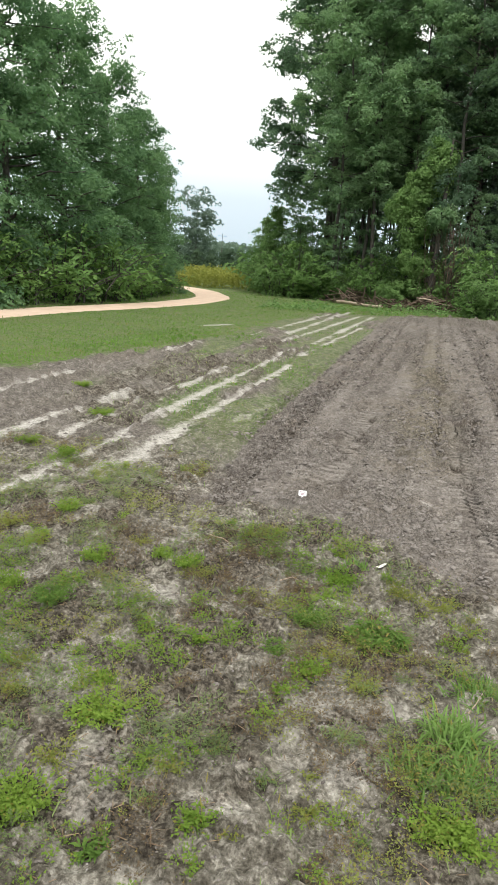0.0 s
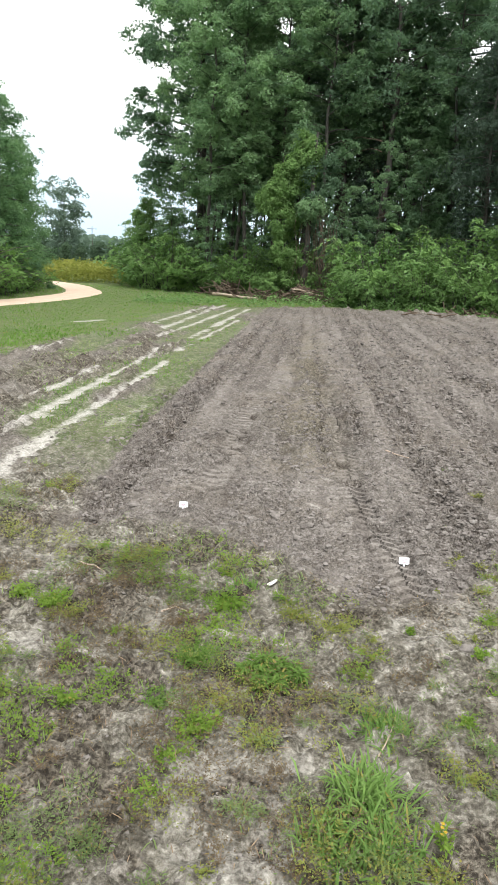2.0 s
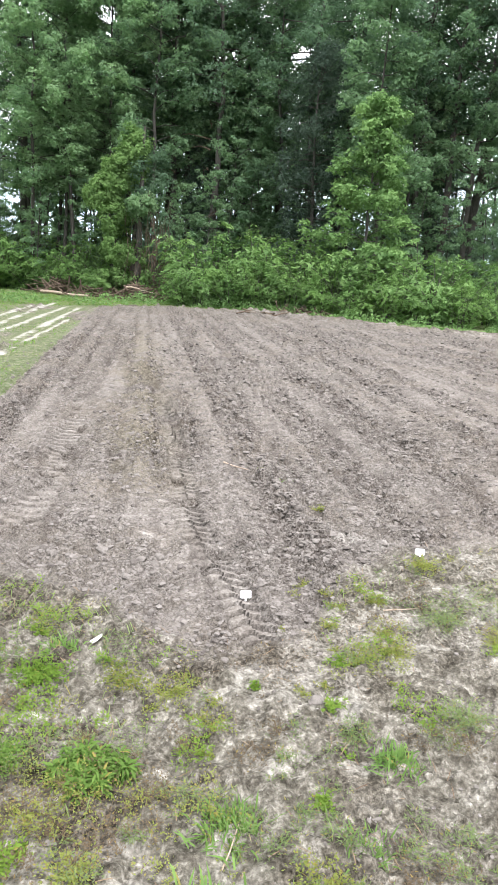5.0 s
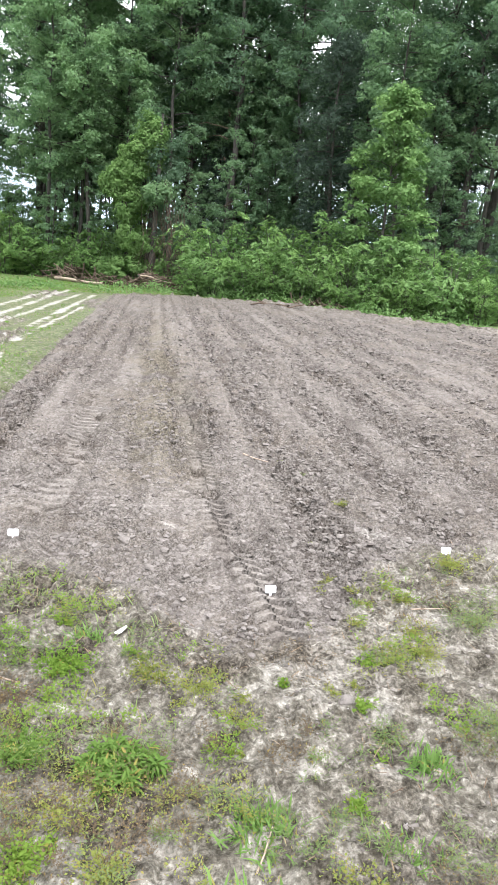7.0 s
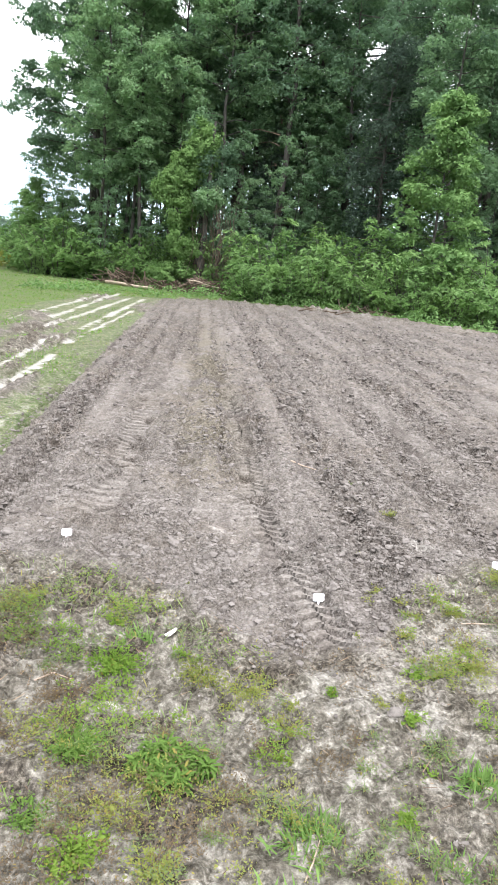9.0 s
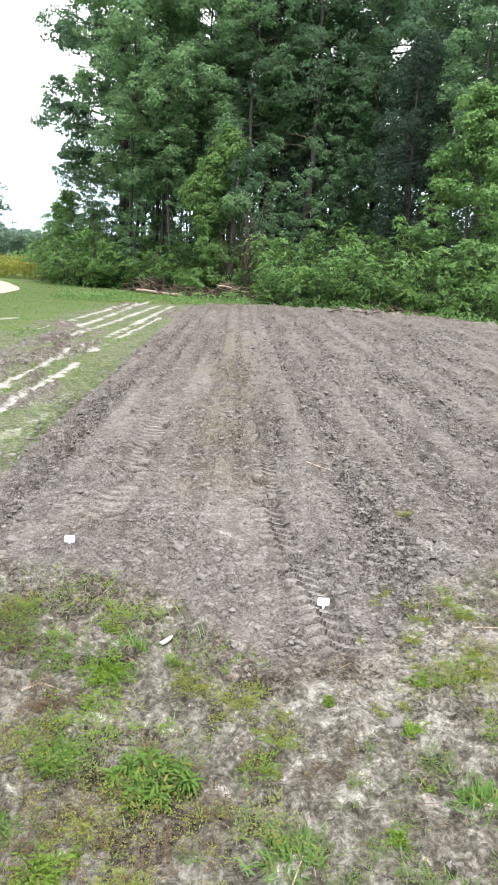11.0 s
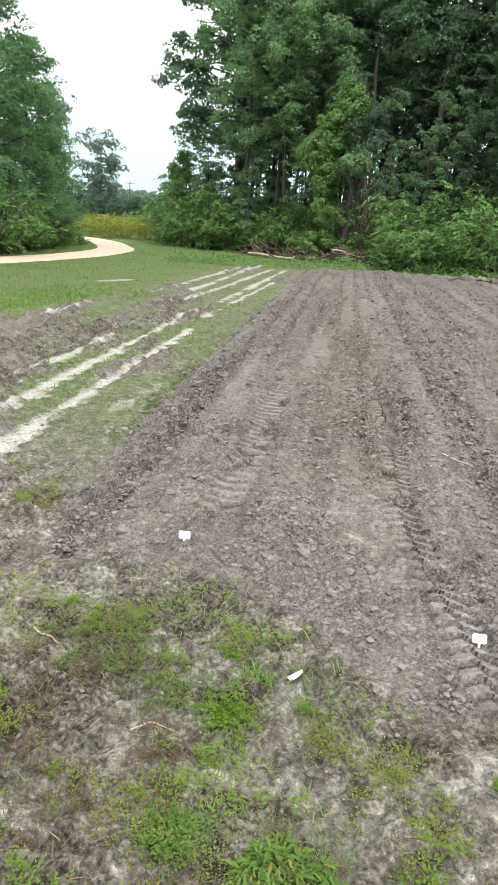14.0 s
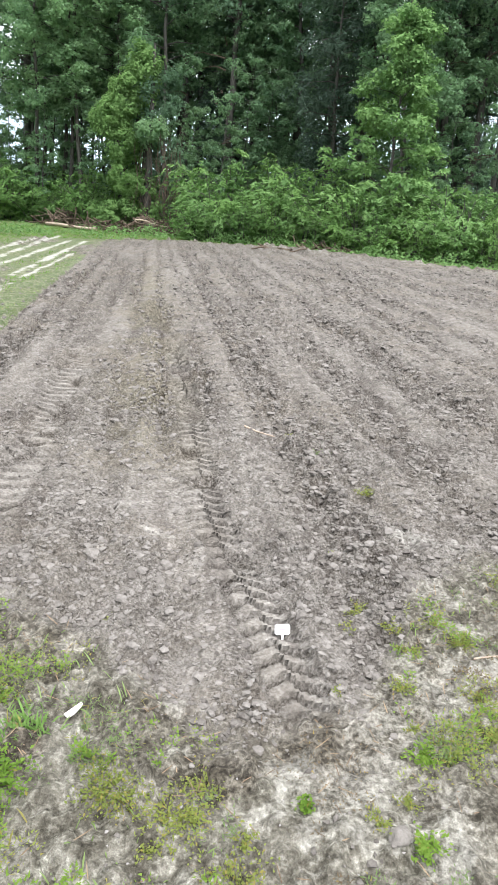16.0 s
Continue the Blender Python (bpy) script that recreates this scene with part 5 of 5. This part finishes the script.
def weed_cover():
    """The countless small plants between them."""
    rng = np.random.default_rng(91)
    for name, mat, seed, share, leaf, slim, label in (("weed_cover", LIME, 911, 0.635, 0.0078, 0.6, "low yellow-green weeds scattered over sandy soil"), ("herb_cover", GREY, 921, 0.605, 0.011, 0.3, "fine grey-green herbs scattered over sandy soil"),
                                                      ("dry_cover", RUSSET, 941, 0.63, 0.0085, 0.45, "dry reddish-brown weeds scattered over sandy soil"), ("clover_cover", WEED, 931, 0.66, 0.009, 0.65, "small green leafy weeds scattered over sandy soil")):
        n = 30000
        x, y = rng.uniform(-4.2, 2.8, n), -0.6 + 6.1 * rng.uniform(0, 1, n) ** 0.85
        z, tilled, sand, grassy, crust, rough, tan = plan(x, y)
        f = fbm(x, y, 0.3, 3, seed) + 0.03 * smooth(-0.5, -1.0, x) * smooth(4.2, 3.2, y)
        edge = np.where(x < -1.7, 1.0, smooth(0.1, 1.35, np.interp(x, NEAR_X, NEAR_Y) - y + 1.2 * (f - 0.5)))
        keep = (f > share) & (sand < 0.45) & (rng.uniform(0, 1, n) < (1.1 * (1 - tilled) ** 2 - 0.4 * sand) * edge) & (grassy < 0.6)
        x, y, z = x[keep], y[keep], z[keep]
        m = 22
        i = np.repeat(np.arange(len(x)), m)
        k = len(i)
        r = rng.uniform(0.015, 0.05, len(x))[i] * np.sqrt(rng.uniform(0, 1, k))
        a = rng.uniform(0, 6.283, k)
        tall = (rng.uniform(0.012, 0.05, len(x)) * (1 + 7 * np.clip(f[keep] - share, 0, 0.15)))[i]
        pos = np.stack([x[i] + r * np.cos(a), y[i] + r * np.sin(a), z[i] + 0.004 + tall * rng.uniform(0.1, 1, k)], -1)
        out = np.stack([np.cos(a), np.sin(a), 0.5 + 0 * a], -1)
        tagged(new(name, mesh_of(name, *leaves(rng, pos, leaf * 1.3, leaf * slim * 1.3, 0.9, 0.1, out, three=True), mat, False)), label, "weeds", kind="stuff")
    # dry stems and litter
    n = 8000
    x, y = rng.uniform(-4.5, 3.4, n), rng.uniform(0.9, 5.0, n)
    z, tilled, sand, grassy, crust, rough, tan = plan(x, y)
    keep = (rng.uniform(0, 1, n) < 0.25 + 0.75 * crust) & (tilled < 0.7)
    x, y, z = x[keep], y[keep], z[keep]
    a, e = rng.uniform(0, 6.283, len(x)), np.abs(rng.normal(size=len(x))) * 0.35
    way = np.stack([np.cos(a) * np.cos(e), np.sin(a) * np.cos(e), np.sin(e)], -1)
    tagged(new("dry_litter", mesh_of("dry_litter", *blades(rng, np.stack([x, y, z + 0.006], -1), way, rng.uniform(0.015, 0.07, len(x)), 0.003, rng.uniform(-0.1, 0.2, len(x))), DRY, False)), "dry brown stems and litter on the sand", "litter", kind="stuff")
    # thin grass among the weeds and on the old plots
    n = 26000
    x, y = rng.uniform(-6.0, 3.4, n), 0.9 + 14 * rng.uniform(0, 1, n) ** 0.9
    z, tilled, sand, grassy, crust, rough, tan = plan(x, y)
    keep = (tilled < 0.3) & (sand < 0.35) & (fbm(x, y, 0.6, 3, 941) > 0.5)
    x, y, z = x[keep], y[keep], z[keep]
    tall = rng.uniform(0.03, 0.08, len(x))
    tagged(new("sparse_grass", mesh_of("sparse_grass", *blades(rng, np.stack([x, y, z - 0.004], -1), tuft_ways(rng, len(x), 0.9), tall, 0.005, rng.uniform(0.1, 0.6, len(x))), BLADE, False)), "sparse thin grass on sandy soil", "grass", kind="stuff")


weed_cover()


def lawn():
    rng = np.random.default_rng(95)
    n = 60000
    y = 5 + 42 * rng.uniform(0, 1, n) ** 1.3
    x = -2.5 - rng.uniform(0, 1, n) * (3 + 0.42 * y)
    near = rng.uniform(0, 1, n) < 0.35
    x, y = np.where(near, rng.uniform(-7.5, -1.8, n), x), np.where(near, 5 + 12 * rng.uniform(0, 1, n) ** 1.2, y)
    far = rng.uniform(0, 1, n) < 0.18
    x = np.where(far, rng.uniform(-9, 18, n), x)
    y = np.where(far, np.interp(x, FAR_X, FAR_Y) + rng.uniform(0.2, 9, n) * np.interp(x, [0, 5], [1, 0.35]), y)
    z, tilled, sand, grassy, crust, rough, tan = plan(x, y)
    keep = (tilled < 0.2) & (sand < 0.35) & (rng.uniform(0, 1, n) < grassy) & (road_distance(x, y) > 0.95)
    x, y, z = x[keep], y[keep], z[keep]
    tall = rng.uniform(0.03, 0.08, len(x)) * (0.5 + 0.9 * fbm(x, y, 1.5, 2, 951))
    width = 0.006 + 0.0007 * y
    w = blades(rng, np.stack([x, y, z - 0.005], -1), tuft_ways(rng, len(x), 1.5), tall, width.reshape(-1, 1), rng.uniform(0.1, 0.5, len(x)))
    tagged(new("lawn_grass", mesh_of("lawn_grass", *w, TURF, False)), "short green grass between the field and the track", "grass", kind="stuff")


lawn()


# ---- odd bits on the ground ----
def scrap(x, y, turn):
    """A pale torn scrap with a curled edge."""
    i, j = np.meshgrid(np.linspace(-0.5, 0.5, 7), np.linspace(-0.5, 0.5, 4), indexing="ij")
    px, py = i * 0.06, j * 0.024 * (1 - 1.2 * i * i - 0.5 * i)
    pz = 0.012 + 0.03 * (i + 0.5) ** 2 * 0.6 + 0.9 * py * py * 10
    top = np.stack([px, py, pz], -1).reshape(-1, 3)
    k = np.arange(28).reshape(7, 4)
    f = np.stack([k[:-1, :-1], k[1:, :-1], k[1:, 1:], k[:-1, 1:]], -1).reshape(-1, 4)
    v, f2 = joined([(top, f), (top - [0, 0, 0.003], f[:, ::-1])])
    ob = tagged(new("scrap", mesh_of("scrap", v, f2, CHIP)), "pale bleached scrap lying on the soil", "scrap")
    ob.matrix_basis = pose(x, y, height(x, y), 0, 0, turn)


scrap(-0.13, 3.74, 42)


def stone(x, y, r, seed):
    rng = np.random.default_rng(seed)
    bm = bmesh.new()
    bmesh.ops.create_icosphere(bm, subdivisions=3, radius=1.0)
    o = rng.uniform(0, 50, 3)
    for v in bm.verts:
        v.co *= 1 + 0.35 * noise.noise(v.co * 1.1 + Vector(o)) + 0.12 * noise.noise(v.co * 3.5 + Vector(o))
        v.co = Vector((v.co.x * r, v.co.y * r * rng.uniform(0.75, 0.76), v.co.z * r * 0.55))
    me = bpy.data.meshes.new("stone")
    bm.to_mesh(me)
    bm.free()
    me.materials.append(CLOD)
    ob = tagged(new("clod", me), "large dry grey clod of soil", "soil clod", "large clods")
    ob.matrix_basis = pose(x, y, height(x, y) + r * 0.2, 0, 0, rng.uniform(0, 360))


for number, (sx, sy, sr) in enumerate([(.79, 3.25, .035), (-.23, 4.83, .045), (-.19, 4.95, .03), (.02, 4.6, .03), (.12, 4.72, .035), (-.05, 4.4, .028), (.3, 4.9, .03), (-.5, 4.75, .03), (.15, 4.3, .022), (-1.2, 4.75, .035), (1.5, 5.6, .04), (-.98, 5.0, .03), (1.75, 5.25, .035), (2.1, 5.5, .04)]):
    stone(sx, sy, sr, 1200 + number)


# ---- twigs, a flowering weed, and a pole far off ----
def twig(points, r, label):
    p = [(x, y, height(x, y) + up) for x, y, up in points]
    tagged(new("twig", mesh_of("twig", *tube(p, np.linspace(r, r * 0.5, len(p)), 6), DEAD)), label, "twig", "twigs on the ground")


twig([(-1.21, 3.78, .012), (-1.16, 3.73, .02), (-1.1, 3.71, .012), (-1.03, 3.66, .008)], .006, "thin grey twig lying on the sand")
twig([(-.62, 3.3, .01), (-.56, 3.34, .018), (-.48, 3.36, .01)], .004, "short pale twig lying on the sand")
twig([(1.28, 4.0, .01), (1.36, 4.03, .016), (1.47, 4.04, .01)], .004, "short pale twig lying among the weeds")
twig([(.35, 2.42, .01), (.4, 2.52, .016), (.43, 2.6, .01)], .0035, "thin dry twig lying among the weeds")
twig([(.62, 6.82, .015), (.7, 6.72, .02), (.82, 6.6, .015)], .008, "pale straw stem lying on the tilled soil")


def flowering_weed(x, y):
    rng = np.random.default_rng(77)
    ob = thing("flowering_weed", "small weed with yellow flower heads", "weed", "weeds in front of the field")
    part("foliage", mesh_of("foliage", *leafy_mat(rng, 0.07, 0.04, 160, 0.018, 0.4), WEED, False), ob)
    for k in range(4):
        a, d = rng.uniform(0, 6.283), rng.uniform(0, 0.05)
        c = np.array([math.cos(a) * d, math.sin(a) * d, rng.uniform(0.04, 0.075)])
        t = np.arange(12) * 2 * np.pi / 12
        pos = c + np.stack([np.cos(t), np.sin(t), 0.2 + 0 * t], -1) * 0.0035
        part("flower", mesh_of("flower", *leaves(rng, pos, 0.008, 0.004, 1.0, 0, np.stack([np.cos(t), np.sin(t), 0.3 + 0 * t], -1)), BLOOM, False), ob, "yellow flower head")
    ob.matrix_basis = pose(x, y, height(x, y))


flowering_weed(.54, 2.08)


def far_pole():
    s = np.linspace(0, 1, 5)
    ob = thing("utility_pole", "thin grey utility pole far beyond the bend", "utility pole")
    part("post", mesh_of("post", *tube(np.stack([0 * s, 0 * s, 9 * s - 0.3], -1), 0.09 - 0.03 * s, 8), BARK), ob)
    part("crossarm", mesh_of("crossarm", *tube(np.stack([2.0 * s - 1.0, 0 * s, 8.2 + 0 * s], -1), 0.045 + 0 * s, 6), BARK), ob)
    ob.matrix_basis = pose(-55, 150, 0, 0, 0, 25)


far_pole()
